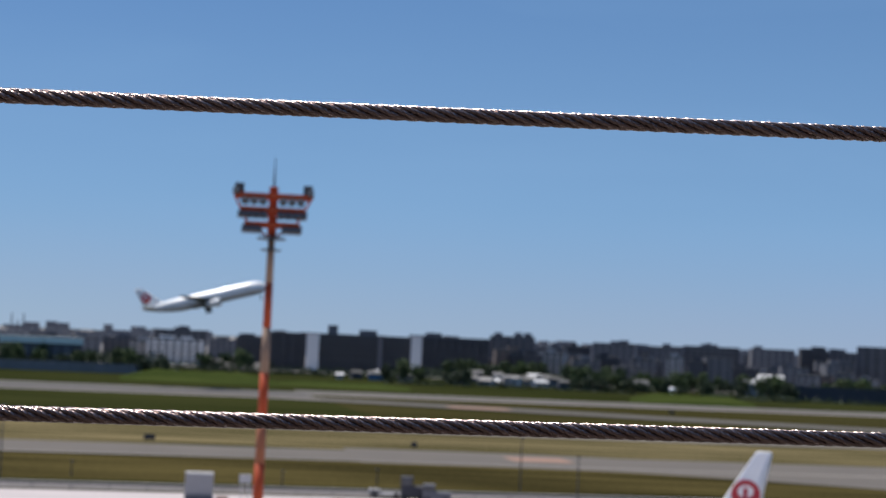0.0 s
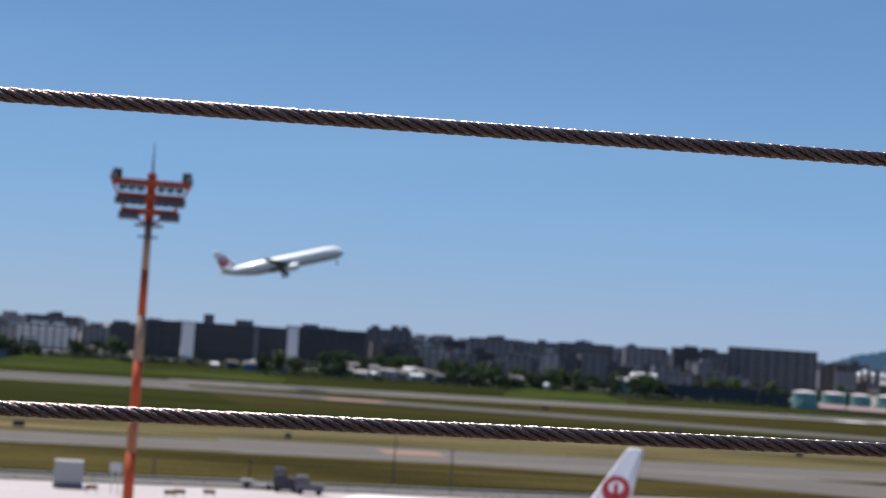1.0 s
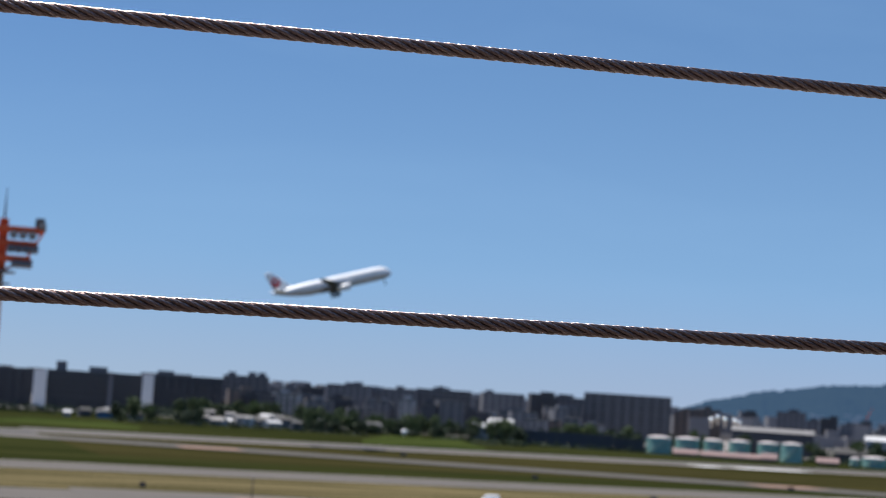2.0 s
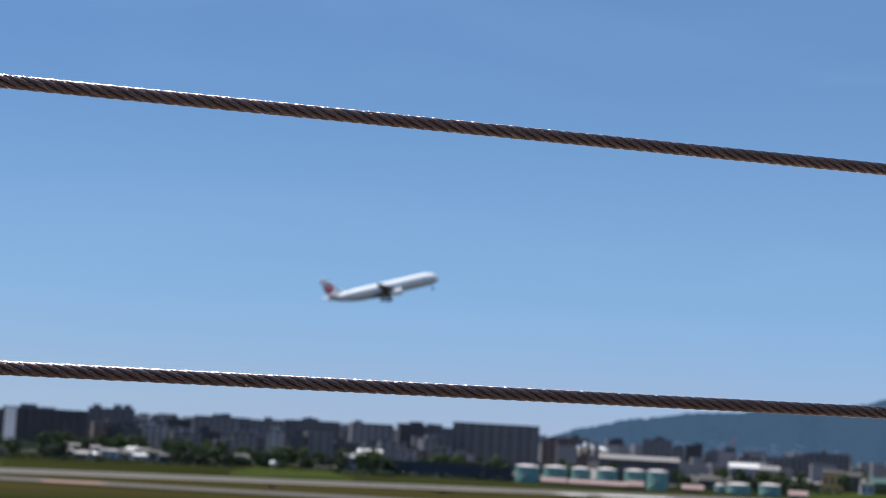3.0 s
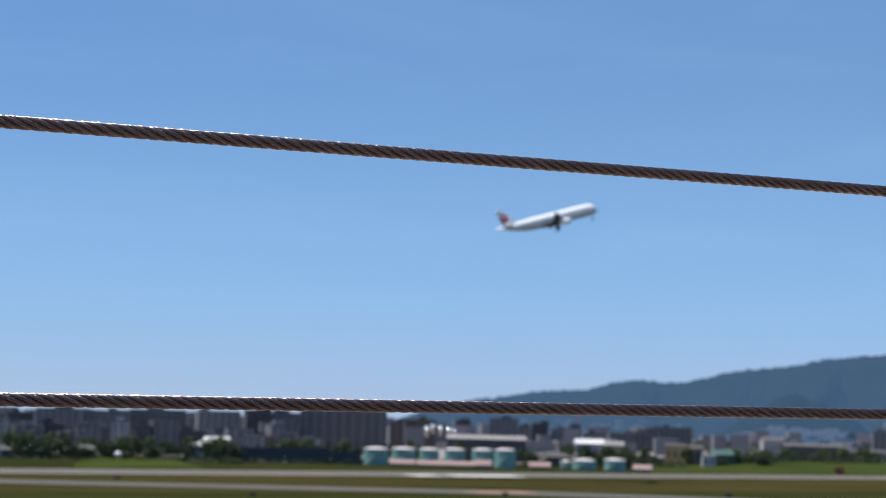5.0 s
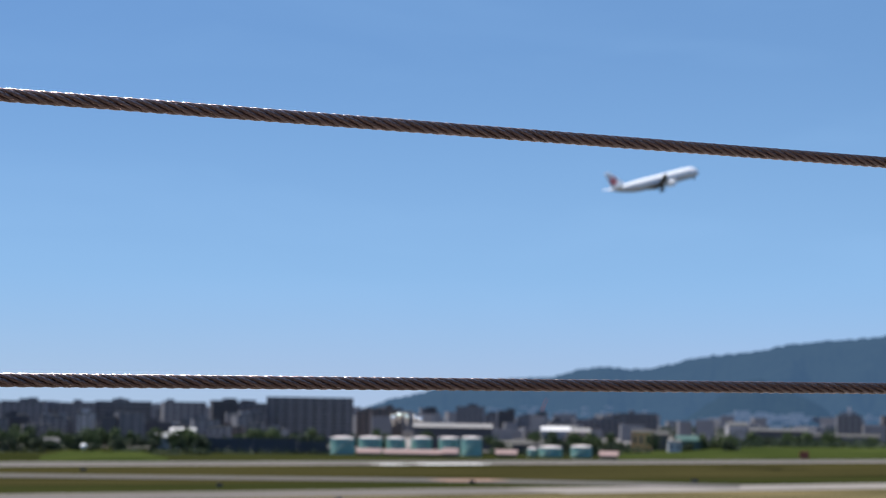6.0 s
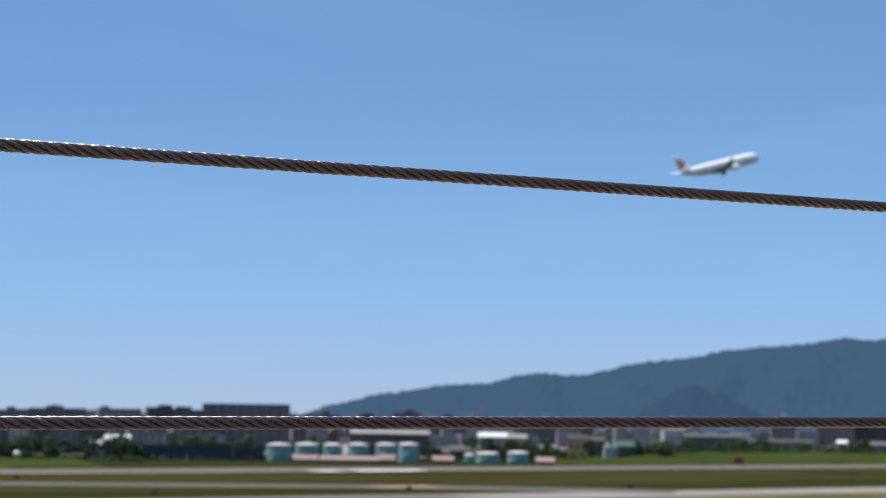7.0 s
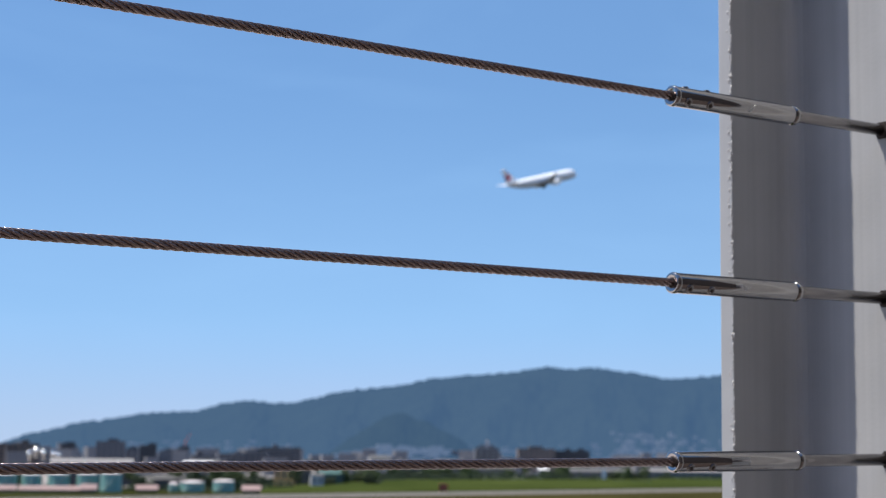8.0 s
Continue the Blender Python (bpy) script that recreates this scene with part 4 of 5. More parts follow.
    part("lantern", boxed(-1.5, 1.5, 4, 7, rise(0.16, 1700), rise(0.30, 1700)), WALLS["white"], ob)
    # houses under the trees
    rnd = random.Random(11)
    for i in range(36):
        az = 4.5 + 4.9 * i / 35 + rnd.uniform(-0.1, 0.1)
        d = rnd.uniform(960, 1080)
        house(az, d, rnd.uniform(4, 9), rnd.uniform(2.4, 5.0), rnd.uniform(4, 7), rnd.choice(("dark", "slate", "brown", "pale", "grey", "white")), rnd.choice((ROOF_WHITE, ROOF_DARK, ROOF_GREY, ROOF_PALE, ROOF_PALE, ROOF_DARK)), rnd.uniform(-40, 40))
    for az, d, w, h, dp, wall, rf, turn, lab in (
            (14.60, 1040, 8, 7.4, 8, "pale", ROOF_WHITE, 10, "small house with a bright white roof"), (15.2, 1050, 15, 9.3, 12, "white", ROOF_WHITE, -12, "house with a bright white metal roof"),
            (11.0, 1000, 8, 4.5, 8, "slate", ROOF_GREY, 5, "low grey shed under trees"),
            (0.75, 965, 4, 2.4, 4, "pale", ROOF_WHITE, 0, "small white hut on the grass"), (1.35, 985, 6, 3.4, 6, "dark", ROOF_DARK, 15, "dark house with a dark tiled roof"),
            (1.95, 975, 8, 3.6, 6, "blue", ROOF_GREY, -10, "blue walled shed with a white roof"), (2.1, 995, 4, 4.2, 6, "pale", ROOF_WHITE, 10, "white house behind a blue shed"), (3.0, 960, 9, 3.4, 6, "pale", ROOF_GREY, 0, "low pale shed beside the grass bank"),
            (20.0, 1010, 6, 2.6, 5, "grey", ROOF_GREY, 0, "low grey shed near the tanks"),
            (27.83, 1150, 19.5, 13.5, 10, "white", ROOF_WHITE, 8, "white warehouse with a white pitched roof"), (28.67, 1145, 11.5, 13.0, 9, "salmon", ROOF_PALE, 0, "salmon stucco house with a pale roof"),
            (26.9, 1060, 20, 5.5, 10, "dark", ROOF_DARK, 0, "low dark shed between tanks"), (30.68, 1130, 13, 14.0, 5, "orange", ROOF_DARK, -12, "orange stucco house with a dark roof"),
            (31.35, 1140, 10, 12.0, 10, "brown", ROOF_DARK, 8, "dark brown house beside the orange one"), (32.3, 1120, 16, 9.0, 11, "green", WALLS["green"], 20, "green metal house with a grey roof"),
            (31.8, 1090, 8, 8.5, 5, "white", ROOF_GREY, 10, "pale gabled house beside a green one"), (35.2, 1500, 50, 12.6, 7, "dark", ROOF_GREY, 3, "long low dark hall with a pale roof"),
            (37.4, 1500, 56, 9.0, 8, "slate", ROOF_DARK, 0, "long low grey hall behind trees"), (39.4, 1450, 8.5, 9.5, 10, "white", ROOF_WHITE, 0, "low pale hall behind trees"), (41.3, 1480, 60, 8.0, 10, "slate", ROOF_GREY, 0, "long slate-grey hall behind trees"),
            (44.0, 1480, 70, 9.0, 8, "grey", ROOF_PALE, 0, "long low grey hall behind trees"), (33.9, 1500, 18, 17, 10, "pale", ROOF_GREY, 20, "pale house above the trees"), 
            (28.0, 1400, 24, 13, 8, "pale", ROOF_GREY, 0, "white roofed hall behind the tanks"), (24.33, 1120, 52, rise(-0.62, 1120), 9, "dark", ROOF_PALE, 0, "dark hall with a long bright roof behind the tanks")):
        house(az, d, w, h, dp, wall, rf, turn, label=lab)
    # long hangar with a pale mint fascia
    d = 1000
    w, h = d * radians(2.65), rise(-0.60, d)
    ob = thing("hangar", place(-9.2, d), "long low hangar with a pale mint fascia", "hangar")
    part("wall", boxed(-w / 2, w / 2, 0, 14, 0, h - 4.2), WALLS["dark"], ob)
    part("fascia", boxed(-w / 2 - 0.5, w / 2 + 0.5, -1.0, 14.4, h - 4.2, h - 0.4, bevel=0.1), WALLS["mint"], ob, "pale mint sheet metal fascia")
    part("roof", boxed(-w / 2 - 0.3, w / 2 + 0.3, -0.7, 14.2, h - 0.4, h), ROOF_PALE, ob)
    for k in range(8):
        x = -w / 2 + (k + 0.5) * w / 8
        part("door", boxed(x - 2.4, x + 2.4, -0.15, 0.05, 0, h - 5.0, bevel=0.05), WALLS["slate"], ob)
    # smaller blocks of all tones before the skyline
    rnd = random.Random(17)
    for i in range(34):
        az = 5.6 + 12.2 * (i + rnd.uniform(0.1, 0.9)) / 34
        d = rnd.uniform(1125, 1270)
        w = rnd.uniform(9, 19) / d * 57.3
        wall = rnd.choice(("grey", "slate", "brown", "grey", "pale", "dark", "slate"))
        block(az, az + w, rnd.uniform(-0.78, -0.30), d, wall, None, rnd.uniform(9, 13), rnd.uniform(-25, 25), rnd.choice((0, 1, 1)), i,
              label=f"small {wall} block among the city roofs", open_front=rnd.random() < 0.4)
    # slate screen wall, grey fence
    for a0, a1, el, d, wall in ((16.0, 19.1, -1.08, 985, "dark"), (19.1, 20.1, -1.16, 1000, "dark"), (-11, -5.9, -1.42, 890, "grey")):
        w = d * radians(a1 - a0)
        ob = thing("screen_wall", place((a0 + a1) / 2, d), "long slate-grey sheet metal screen wall", "wall", "screen walls")
        h = rise(el, d)
        n = max(3, int(w / 6))
        panel = None
        for k in range(n):
            at = Matrix.Translation((-w / 2 + (k + 0.5) * w / n, 0, 0))
            if panel is None:
                panel = part("panel", boxed(-w / n / 2 + 0.06, w / n / 2 - 0.06, 0, 0.3, 0, h, bevel=0.03), WALLS[wall], ob)
                panel.matrix_local = at
            else:
                share("panel", panel.data, ob, at)
    # tank farm
    for a0, a1, el in ((20.20, 21.02, -1.00), (21.15, 21.95, -0.98), (22.08, 22.72, -0.98), (22.92, 23.62, -0.96), (23.86, 24.56, -0.95), (24.62, 25.32, -0.93)):
        tank(a0, a1, el, 1000 if el < -0.94 and a0 > 21 and a0 < 24.6 else 985)
    for a0, a1, el in ((26.86, 27.2, -1.26), (27.24, 28.04, -1.20), (28.32, 29.03, -1.16)):
        tank(a0, a1, el, 1000)
    for a0, a1, d, h in ((21.1, 21.9, 965, 4.0), (22.0, 24.4, 965, 3.8), (24.0, 24.5, 960, 5.0), (25.8, 26.5, 980, 4.2), (29.3, 29.9, 980, 4.4)):
        w = d * radians(a1 - a0)
        ob = thing("pump_house", place((a0 + a1) / 2, d), "low pink and white pump house beside the tanks", "shed", "pump houses")
        part("wall", boxed(-w / 2, w / 2, 0, 4, 0, h * 0.5), WALLS["brown"], ob)
        bm = bmesh.new()
        sec = [(-0.7, h * 0.42), (1.9, h), (2.3, h), (4.6, h * 0.5), (4.6, h * 0.42)]
        loft(bm, [[(x, y, z) for y, z in sec] for x in (-w / 2 - 0.4, w / 2 + 0.4)])
        part("roof", bm, M_PINK, ob, "pale pink sloping roof")
    # shiny round vents on a roof; a white dome stands in for a sun glint
    for az, el in ((22.30, -0.30), (22.5, -0.20), (22.75, -0.27), (23.05, -0.30), (23.22, -0.34)):
        ob = thing("roof_vent", place(az, 1230), "shiny round metal roof vent catching the sun", "vent", "roof vents")
        bm = bmesh.new()
        turned(bm, [(rise(el, 1230) - 6, 0.9), (rise(el, 1230) - 1.6, 0.9), (rise(el, 1230) - 1.6, 1.4), (rise(el, 1230) - 1.0, 1.8), (rise(el, 1230) - 0.3, 1.95), (rise(el, 1230) + 0.4, 1.8), (rise(el, 1230) + 1.0, 1.3), (rise(el, 1230) + 1.35, 0.6)], 24, "Z")
        part("cowl", bm, M_COWL, ob, "", True)
    ob = thing("white_dome", place(12.01, 900), "glossy white dome standing in for a sun glint", "dome")
    bm = bmesh.new()
    turned(bm, [(0, 0.5), (3.6, 0.5), (3.7, 1.3), (4.6, 1.9), (5.6, 1.4), (6.1, 0.5)], 24, "Z")
    part("shell", bm, M_GLINT_WHITE, ob, "", True)
    ob = thing("signal_hut", place(36.05, 1078), "small rust-red hut beside the runway", "hut")
    part("wall", boxed(-2.8, 2.8, 0, 3, 0, 4.0, bevel=0.05), WALLS["red"], ob)
    part("roof", boxed(-3, 3, -0.2, 3.2, 4.0, 4.3), WALLS["red"], ob)
    ob = thing("marker_board", place(41.45, 1300), "white marker board on a post in the grass", "sign")
    part("post", boxed(-0.3, 0.3, 0, 0.6, 0, 5.0), WALLS["grey"], ob)
    part("board", boxed(-1.6, 1.6, -0.3, 0.5, 5.0, 12.0, bevel=0.1), ROOF_WHITE, ob)
    # small dark signs beside the taxiways
    for az, d, w in ((-5.51, 391, 2.6), (20.55, 484, 2.0), (12.03, 682, 2.4), (16.53, 563, 1.8), (25.03, 614, 2.2), (32.48, 663, 2.6), (3.4, 402, 1.4)):
        ob = thing("taxiway_sign", place(az, d), "small dark taxiway sign board in the grass", "sign", "taxiway signs")
        part("board", boxed(-w / 2, w / 2, 0, 0.3, 0.35, 1.55, bevel=0.03), WALLS["dark"], ob)
        for x in (-w * 0.35, w * 0.35):
            part("leg", boxed(x - 0.06, x + 0.06, 0.08, 0.2, 0, 0.4), WALLS["dark"], ob)
    # antenna frame on the left horizon, red crane on the right
    ob = thing("antenna_frame", place(-10.0, 1500), "grey lattice antenna frame on the skyline", "antenna")
    for x in (-5, 0, 5):
        bm = bmesh.new()
        tube(bm, (x, 0, 0), (x, 0, rise(0.12 if x else -0.1, 1500)), 0.8, 0.5, 6)
        part("leg", bm, WALLS["grey"], ob)
    part("platform", boxed(-12, 12, -2, 2, rise(-0.38, 1500), rise(-0.26, 1500)), WALLS["grey"], ob)
    ob = thing("crane", place(27.35, 1900), "thin red lattice crane on the skyline", "crane")
    bm = bmesh.new()
    tube(bm, (0, 0, 0), (0, 0, rise(0.1, 1900)), 0.7, 0.6, 6)
    part("mast", bm, WALLS["red"], ob)
    bm = bmesh.new()
    tube(bm, (-1, 0, rise(0.05, 1900)), (5, 0, rise(0.40, 1900)), 0.6, 0.3, 6)
    part("jib", bm, WALLS["red"], ob)


def far_city():
    """Low roofs out to the horizon, too many to count."""
    rnd = random.Random(21)
    bm = bmesh.new()
    for i in range(520):
        az = rnd.uniform(-14, 50)
        d = rnd.uniform(1500, 3200)
        h = rnd.uniform(5, 15) if rnd.random() < 0.75 else rnd.uniform(14, 25)
        w, dp = rnd.uniform(8, 30), rnd.uniform(8, 16)
        m = place(az, d, rnd.uniform(-40, 40)) @ Matrix.LocRotScale((0, 0, h / 2), None, (w, dp, h))
        bmesh.ops.create_cube(bm, size=1, matrix=m)
    for i in range(170):
        az, d, h = rnd.uniform(3, 24), rnd.uniform(1450, 2300), rnd.uniform(16, 29)
        m = place(az, d, rnd.uniform(-40, 40)) @ Matrix.LocRotScale((0, 0, h / 2), None, (rnd.uniform(7, 20), 12, h))
        bmesh.ops.create_cube(bm, size=1, matrix=m)
    tagged(finish("far_city", bm, WALLS["grey"]), "far grey roofs of the city", "buildings", kind="stuff")


# haze over the slope houses, put in as glow
M_HILL_TOWN = mat("pale_walls_haze_glow", (0.07, 0.07, 0.075), 0.9, vary=0.6, size=40, fine=0.3, glow=(0.066, 0.105, 0.175))


# ---- hills ----
# summits along the ridge: bearing, height above eye level in degrees
CREST = [(19.5, -0.5), (21.2, 0.0), (22.4, 0.38), (24.2, 0.78), (26.2, 1.08), (27.7, 1.17), (28.4, 1.38), (29.2, 1.53), (30.7, 1.47), (33.0, 1.95), (34.6, 2.12), (35.5, 2.36), (37.2, 2.50),
         (38.3, 2.60), (39.5, 2.80), (40.2, 2.72), (41.0, 2.78), (42.2, 2.64), (43.7, 2.40), (45.6, 2.56), (50.0, 2.7), (56.0, 1.6)]


def ridge(az):
    for (a0, e0), (a1, e1) in zip(CREST, CREST[1:]):
        if a0 <= az <= a1:
            t = (az - a0) / (a1 - a0)
            t = 0.5 * t + 0.5 * t * t * (3 - 2 * t)
            return e0 + (e1 - e0) * t
    return -0.5


def hill_height(az, v):
    top = rise(ridge(az), 4700)
    spur = 0.5 + 0.5 * math.sin(az * 2.1 + 2.5 * noise.noise(Vector((az * 0.5, v * 2, 1))))
    wob = noise.fractal(Vector((az * 0.6, v * 3.0, 0.3)), 0.9, 2.1, 5)
    h = top * (v ** (0.8 + 0.55 * spur)) * (1 + 0.25 * wob * (1 - v) * min(1, v * 4))
    h += (5 + 6 * (1 - v)) * noise.fractal(Vector((az * 5.0, v * 12, 2.0)), 0.7, 2.2, 5) * min(1, v * 3)
    h += 4 * abs(noise.noise(Vector((az * 14, v * 3, 5)))) * min(1, v * 3)
    return h - 2


def knoll(u, v):
    """The height of the knoll before the ridge, u along and v across, both from -1 to 1."""
    h = 88 * (0.5 + 0.5 * math.cos(math.pi * u)) ** 0.8 * max(0.0, 1 - v * v) ** 0.8
    h *= 1 + 0.35 * noise.fractal(Vector((u * 2.2, v * 2.0, 4.0)), 0.9, 2.1, 4)
    return h + 4 * noise.noise(Vector((u * 24, v * 6, 1.0))) * (1 - abs(u)) - 3


def foothill():
    """A wooded knoll before the ridge."""
    bm = bmesh.new()
    n, k = 90, 14
    grid = []
    for i in range(n + 1):
        u = 2 * i / n - 1
        grid.append([bm.verts.new(polar(34.6 + 3.3 * u, 3250 + 330 * v, knoll(u, v))) for v in (2 * j / k - 1 for j in range(k + 1))])
    for a, b in zip(grid, grid[1:]):
        for j in range(k):
            bm.faces.new((a[j], a[j + 1], b[j + 1], b[j]))
    tagged(finish("foothill", bm, M_FOOTHILL, smooth=True), "dark wooded knoll before the hills, haze put in as glow", "hill", kind="structure")


def hills():
    bm = bmesh.new()
    n, k = 420, 30
    grid = []
    for i in range(n + 1):
        az = 19.5 + 36 * i / n
        grid.append([bm.verts.new(polar(az, 3300 + 1400 * j / k, hill_height(az, j / k))) for j in range(k + 1)])
    for a, b in zip(grid, grid[1:]):
        for j in range(k):
            bm.faces.new((a[j], a[j + 1], b[j + 1], b[j]))
    tagged(finish("hills", bm, M_MOUNTAIN, smooth=True), "forested hills on the horizon, blue haze put in as glow", "hills", kind="structure")


def hill_town():
    """Pale houses on the lower slopes, too many to count."""
    rnd = random.Random(22)
    bm = bmesh.new()
    spots = []
    while len(spots) < 330:
        a0, a1, top = rnd.choice(((41.6, 46.5, 62), (41.8, 43.8, 66), (25, 31, 34), (36, 42.5, 34)))
        az, v = rnd.uniform(a0, a1), rnd.uniform(0.0, 0.3)
        z = hill_height(az, v)
        if -2 < z < top:
            spots.append((az, 3300 + 1400 * v, z))
    for i in range(130):
        u, v = rnd.uniform(-0.65, 0.5), rnd.uniform(-1.0, -0.82)
        spots.append((34.6 + 3.3 * u, 3250 + 330 * v, knoll(u, v)))
    for az, d, z in spots:
        h = rnd.uniform(3, 7)
        m = place(az, d, rnd.uniform(-30, 30)) @ Matrix.LocRotScale((0, 0, max(0, z) + h / 2 - 1), None, (rnd.uniform(6, 16), 10, h))
        bmesh.ops.create_cube(bm, size=1, matrix=m)
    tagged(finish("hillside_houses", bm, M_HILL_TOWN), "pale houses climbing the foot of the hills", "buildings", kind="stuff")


# ---- trees ----
def crown_mesh(rnd, h, w, count, leaf):
    bm = bmesh.new()
    lobes = [(Vector((rnd.uniform(-0.3, 0.3) * w, rnd.uniform(-0.3, 0.3) * w, h * rnd.uniform(0.4, 0.82))), w * rnd.uniform(0.18, 0.32)) for _ in range(9)]
    for _ in range(count):
        c, r = rnd.choice(lobes)
        d = Vector((rnd.gauss(0, 1), rnd.gauss(0, 1), rnd.gauss(0, 1))).normalized() * r * rnd.uniform(0.55, 1.08)
        m = Matrix.Translation(c + d) @ Euler((rnd.uniform(0, 6.3), rnd.uniform(0, 6.3), rnd.uniform(0, 6.3))).to_matrix().to_4x4()
        s = leaf * rnd.uniform(0.6, 1.3)
        vs = [bm.verts.new(m @ Vector(p)) for p in ((-s, 0, 0), (0, -s * 0.5, s * 0.12), (s, 0, 0), (0, s * 0.5, s * 0.12))]
        bm.faces.new(vs)
    return bm


def tree(seed, h, w, leaf_mat):
    rnd = random.Random(seed)
    ob = thing("tree", Matrix.Identity(4), "leafy green broadleaf tree with an uneven crown", "tree", "trees")
    bm = bmesh.new()
    tube(bm, (0, 0, -0.2), (0.1, 0, h * 0.45), h * 0.03, h * 0.018, 8)
    for k in range(5):
        a = 2 * math.pi * k / 5 + rnd.uniform(-0.4, 0.4)
        tube(bm, (0.1, 0, h * rnd.uniform(0.28, 0.44)), (math.cos(a) * w * 0.3, math.sin(a) * w * 0.3, h * rnd.uniform(0.5, 0.75)), h * 0.013, h * 0.004, 6)
    part("trunk", bm, M_TRUNK, ob)
    part("crown", crown_mesh(rnd, h, w, 420, w * 0.085), leaf_mat, ob)
    return ob


def hedge(a0, a1, d, h, deep, leaf_mat, seed):
    """A long uneven belt of shrubs, too dense to count."""
    rnd = random.Random(seed)
    w = d * radians(a1 - a0)
    bm = bmesh.new()
    for _ in range(int(w * h * 2.2)):
        az = rnd.uniform(a0, a1)
        top = h * (0.55 + 0.45 * noise.noise(Vector((az * 9.0, seed, 0)))) + h * 0.15
        m = Matrix.Translation(polar(az, d + rnd.uniform(-deep, deep) / 2, rnd.uniform(0, max(0.6, top)))) @ Euler((rnd.uniform(0, 6.3), rnd.uniform(0, 6.3), rnd.uniform(0, 6.3))).to_matrix().to_4x4()
        s = rnd.uniform(0.5, 1.1)
        bm.faces.new([bm.verts.new(m @ Vector(p)) for p in ((-s, 0, 0), (0, -s * 0.6, 0.1), (s, 0, 0), (0, s * 0.6, 0.1))])
    tagged(finish("hedge", bm, leaf_mat), "dense dark green belt of shrubs", "shrubs", kind="stuff")


def hedges():
    hedge(2.2, 5.2, 925, 3.2, 8, M_LEAF_DARK, 1)
    hedge(5.0, 10.8, 940, 3.0, 6, M_LEAF_DARK, 2)
    hedge(9.0, 12.0, 990, 5.5, 14, M_LEAF_DARK, 3)
    hedge(13.0, 16.2, 935, 4.5, 10, M_LEAF_DARK, 4)
    hedge(16.0, 20.2, 965, 3.0, 6, M_LEAF_DARK, 5)
    hedge(-11.0, -4.6, 960, 8.0, 24, M_LEAF_DARK, 6)
    hedge(-4.8, 2.4, 1010, 4.5, 12, M_LEAF_DARK, 7)
    hedge(-4.8, 5.6, 1062, 5.0, 20, M_LEAF_DARK, 20)
    hedge(20.0, 30.0, 1030, 4.5, 10, M_LEAF_DARK, 8)
    hedge(33.2, 43.0, 1300, 6.5, 30, M_LEAF, 9)
    hedge(30.5, 48.5, 1850, 17.0, 40, M_LEAF_DARK, 14)
    hedge(38.3, 45.5, 1400, 9.5, 30, M_LEAF_DARK, 15)
    hedge(25.6, 31.0, 1075, 7.0, 14, M_LEAF_DARK, 16)
    hedge(32.9, 34.7, 1200, 11.0, 24, M_LEAF_DARK, 17)
    hedge(35.8, 40.2, 1340, 10.0, 24, M_LEAF_DARK, 18)
    hedge(33.0, 37.2, 1285, 9.5, 24, M_LEAF_DARK, 21)
    hedge(29.2, 32.0, 1165, 8.0, 16, M_LEAF_DARK, 19)
    hedge(33.0, 38.5, 1380, 12.0, 30, M_LEAF_DARK, 10)
    hedge(3.5, 20.0, 1100, 9.0, 30, M_LEAF_DARK, 11)
    hedge(24.0, 34.0, 1170, 9.0, 24, M_LEAF_DARK, 12)
    hedge(-11.0, -5.2, 1060, 12.0, 30, M_LEAF_DARK, 13)


def trees():
    rnd = random.Random(31)
    kinds = [tree(1, 11, 9, M_LEAF), tree(2, 8, 8, M_LEAF_DARK), tree(3, 14, 10, M_LEAF), tree(4, 6, 7, M_LEAF_DARK), tree(5, 9, 11, M_LEAF_DARK)]
    spots = []
    # az range, distance range, count
    for a0, a1, d0, d1, n in ((-11, -6.3, 910, 1000, 26), (-6.8, -5.3, 890, 930, 10), (-4.0, -1.4, 1020, 1100, 10), (2.3, 5.4, 930, 990, 14), (4.8, 8.2, 1085, 1110, 34), (8.4, 11.2, 950, 1060, 24),
                             (10.9, 12.6, 930, 980, 8), (12.0, 14.6, 960, 1060, 16), (14.0, 16.4, 965, 1030, 14), (16.6, 20.0, 1010, 1100, 22), (20.2, 26.5, 1040, 1100, 12), (27.0, 30.0, 1030, 1110, 16),
                             (31.0, 33.8, 1090, 1180, 14), (33.2, 37.5, 1300, 1400, 40), (38.0, 44.0, 1340, 1420, 22), (25.5, 30.5, 1090, 1160, 16), (38.0, 48.0, 1530, 1600, 24)):
        for _ in range(n):
            spots.append((rnd.uniform(a0, a1), rnd.uniform(d0, d1)))
    for i, (az, d) in enumerate(spots):
        k = kinds[i % 5]
        m = Matrix.Translation(polar(az, d)) @ Matrix.Rotation(rnd.uniform(0, 6.28), 4, "Z")
        if i < 5:
            k.matrix_world = m
        else:
            copy_thing(k, m)


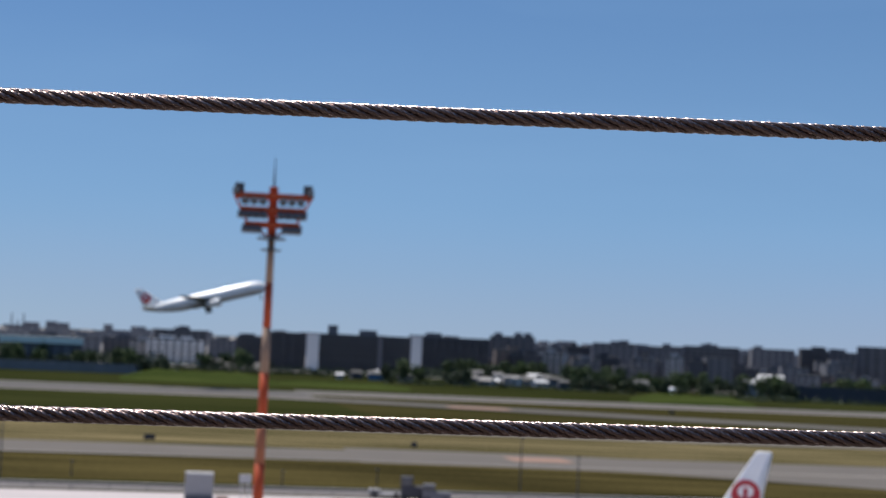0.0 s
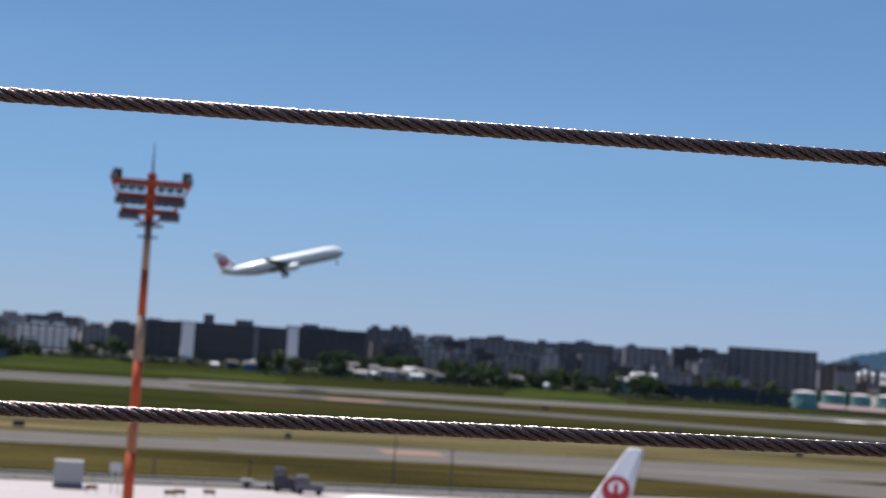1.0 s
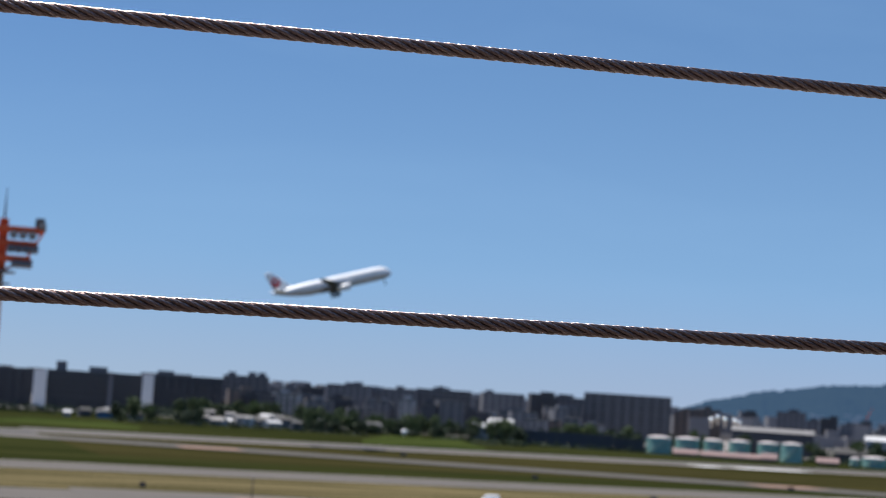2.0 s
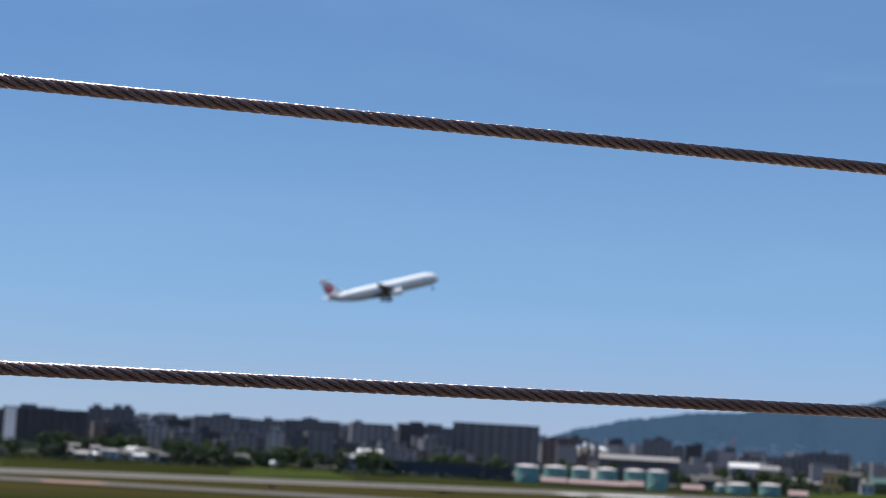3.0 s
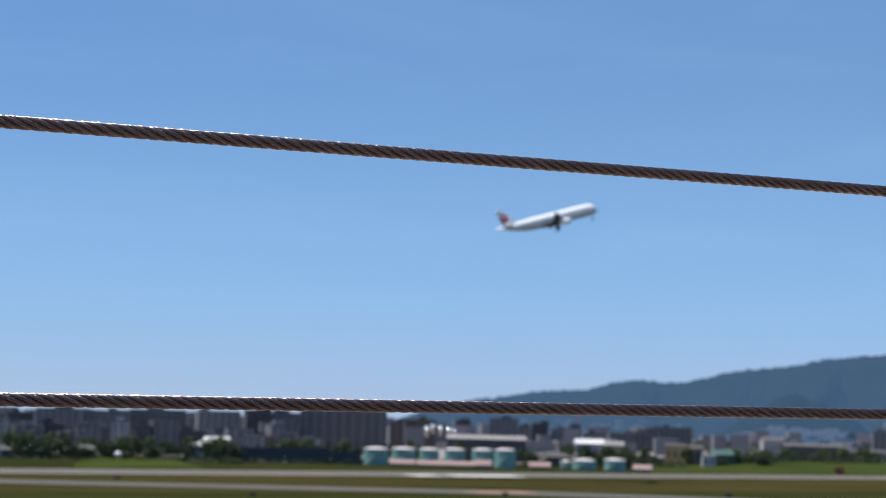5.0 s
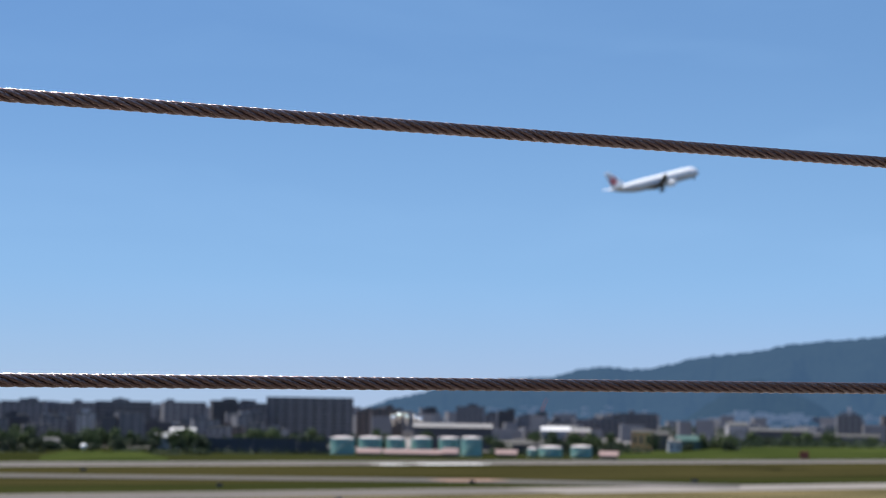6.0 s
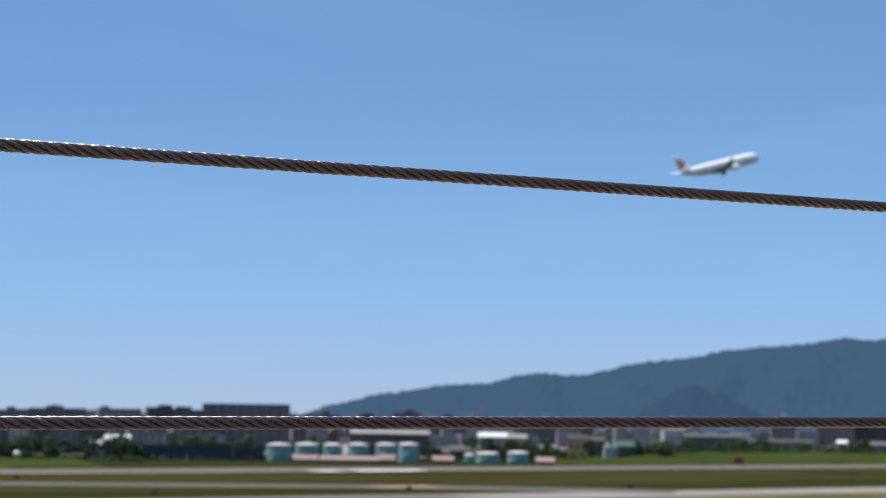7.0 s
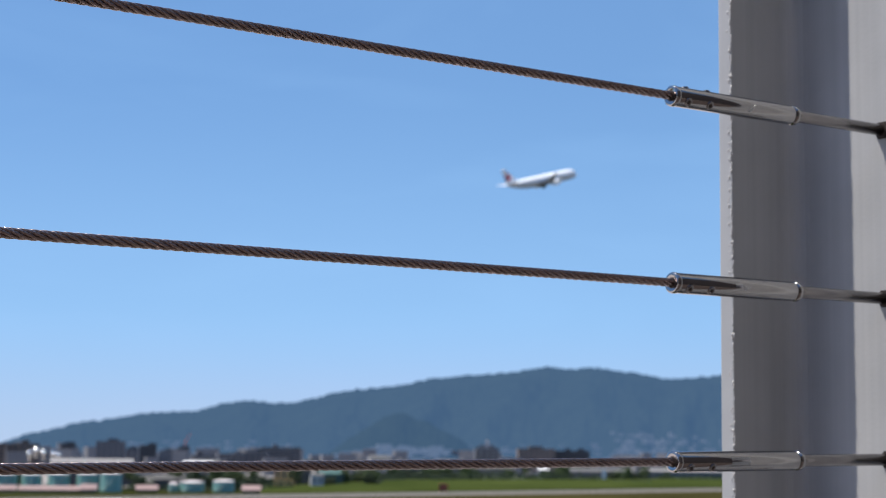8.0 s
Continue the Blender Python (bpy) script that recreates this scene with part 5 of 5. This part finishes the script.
# ---- things on the apron ----
def apron_things():
    # grey equipment cabin
    d = 262
    ob = thing("equipment_cabin", place(-3.78, d), "plain pale grey equipment cabin on the apron", "cabin")
    part("body", boxed(-2.15, 2.15, 0, 3.5, 0.9, rise(-4.98, d), bevel=0.05), WALLS["pale"], ob)
    part("plinth", boxed(-2.2, 2.2, -0.1, 3.6, 0.05, 0.9), WALLS["slate"], ob)
    # lamp posts along the service road
    for az, dd, h in ((-10.3, 290, 12.0), (7.05, 300, 9.6), (9.0, 292, 7.2), (-8.0, 296, 2.6), (-1.0, 290, 2.6), (2.2, 300, 2.8)):
        ob = thing("lamp_post", place(az, dd), "thin dark lamp post beside the service road", "lamp post", "lamp posts")
        bm = bmesh.new()
        tube(bm, (0, 0, 0), (0, 0, h), 0.14, 0.09, 8)
        part("pole", bm, M_LAMP_BODY, ob)
        part("head", boxed(-0.4, 0.4, -0.15, 0.15, h, h + 0.18, bevel=0.04), M_LAMP_BODY, ob)
    # ground vehicles
    for az, dd, w, h, wall, lab in ((2.5, 276, 5.6, 1.5, "pale", "low pale flatbed truck on the apron"), (3.45, 274, 4.2, 3.9, "dark", "dark ground service truck on the apron"), (4.25, 272, 4.6, 3.0, "slate", "slate-grey baggage tractor on the apron")):
        ob = thing("service_vehicle", place(az, dd), lab, "vehicle", "ground vehicles")
        part("body", boxed(-w / 2, w / 2, 0, 2.2, 0.6, h * 0.62, bevel=0.12), WALLS[wall], ob)
        part("cab", boxed(-w / 2, -w / 2 + 2.0, 0.05, 2.15, h * 0.6, h, bevel=0.15), WALLS[wall], ob)
        part("windscreen", boxed(-w / 2 + 0.2, -w / 2 + 1.8, -0.02, 0.1, h * 0.66, h * 0.92), M_GLASS_DARK, ob)
        for x in (-w * 0.32, w * 0.32):
            bm = bmesh.new()
            turned(bm, [(-0.2, 0.2), (-0.2, 0.5), (0.2, 0.5), (0.2, 0.2)], 14)
            wh = part("wheel", bm, M_TYRE, ob)
            wh.matrix_local = Matrix.Translation((x, 0.1, 0.52)) @ Matrix.Rotation(radians(90), 4, "Z")
    # white sign frame and orange barriers at the edge of the apron
    ob = thing("sign_frame", place(-2.25, 258), "white two-legged sign frame on the apron", "sign")
    for x in (-0.5, 0.5):
        part("leg", boxed(x - 0.08, x + 0.08, 0, 0.16, 0.05, 4.0), WALLS["white"], ob)
    part("panel", boxed(-0.9, 0.9, -0.05, 0.2, 3.3, 4.6, bevel=0.03), WALLS["white"], ob)
    for az, dd in ((-3.0, 256), (-0.4, 254), (-0.1, 256), (0.9, 258), (8.2, 262)):
        ob = thing("barrier", place(az, dd), "orange and white work barrier on the apron", "barrier", "barriers")
        part("board", boxed(-0.9, 0.9, 0, 0.12, 0.7, 1.4, bevel=0.02), M_ORANGE_GROUND, ob)
        for x in (-0.7, 0.7):
            part("leg", boxed(x - 0.05, x + 0.05, -0.25, 0.35, 0.05, 0.7), WALLS["white"], ob)
    # low rail between apron and road
    ob = thing("guard_rail", Matrix.Identity(4), "long dark low guard rail at the apron edge", "rail")
    for k in range(40):
        a = -120 + k * 6
        p = field(a, 274)
        part("post", boxed(p.x - 0.07, p.x + 0.07, p.y - 0.07, p.y + 0.07, 0, 1.1), M_LAMP_BODY, ob)
    bm = bmesh.new()
    p, q = field(-120, 274, 0.95), field(114, 274, 0.95)
    tube(bm, p, q, 0.22, 0.22, 8)
    part("rail", bm, M_LAMP_BODY, ob)


build_field()
deck()
fence()
fence_post()
FLYING, GEARS = aircraft()
flood_mast()
city()
far_city()
hills()
foothill()
hill_town()
hedges()
trees()
apron_things()

# the climb: seconds, x, y, z, nose-up angle
CLIMB = [
    (0.0, -50.4, 738.2, 37.8, 15.5), (0.5, -7.2, 739.0, 45.4, 15.7), (1.0, 35.7, 739.8, 53.6, 15.9), (1.5, 78.2, 740.6, 62.4, 16.4), (2.0, 120.4, 741.5, 71.4, 16.8),
    (2.5, 162.4, 742.3, 80.2, 16.9), (3.0, 204.2, 743.1, 89.3, 16.9), (3.5, 245.7, 743.9, 98.6, 17.0), (4.0, 287.1, 744.7, 108.0, 16.9), (4.5, 328.3, 745.4, 117.5, 16.9),
    (5.0, 369.4, 746.2, 127.0, 16.8), (5.5, 410.4, 747.0, 136.5, 16.6), (6.0, 451.4, 747.8, 145.9, 16.4), (6.5, 492.3, 748.6, 155.3, 16.2), (7.0, 533.2, 749.4, 164.4, 15.9),
    (7.5, 574.2, 750.2, 173.4, 15.6), (8.0, 615.1, 751.0, 182.1, 15.3),
]


def motions():
    far_leg, near_leg, nose_leg = GEARS
    walk(far_leg, [(0.0, pose(0, 0, 0)), (2.2, pose(0, -0.3, 0.2)), (4.2, pose(0, -3.0, 1.7)), (8.0, pose(0, -4.6, 2.4))])
    walk(near_leg, [(0.0, pose(0, 0, 0)), (5.0, pose(0, 0.3, 0.1)), (7.0, pose(0, 3.4, 0.8)), (8.0, pose(0, 4.6, 1.5))])
    walk(nose_leg, [(0.0, pose(0, 0, 0)), (4.7, pose(0, 0, 0.1)), (6.5, pose(0, 0, 2.2)), (8.0, pose(0, 0, 2.8))])
    walk(FLYING, [(t, pose(x, y, z + 0.7, 0, -up, 1.1)) for t, x, y, z, up in CLIMB])


motions()
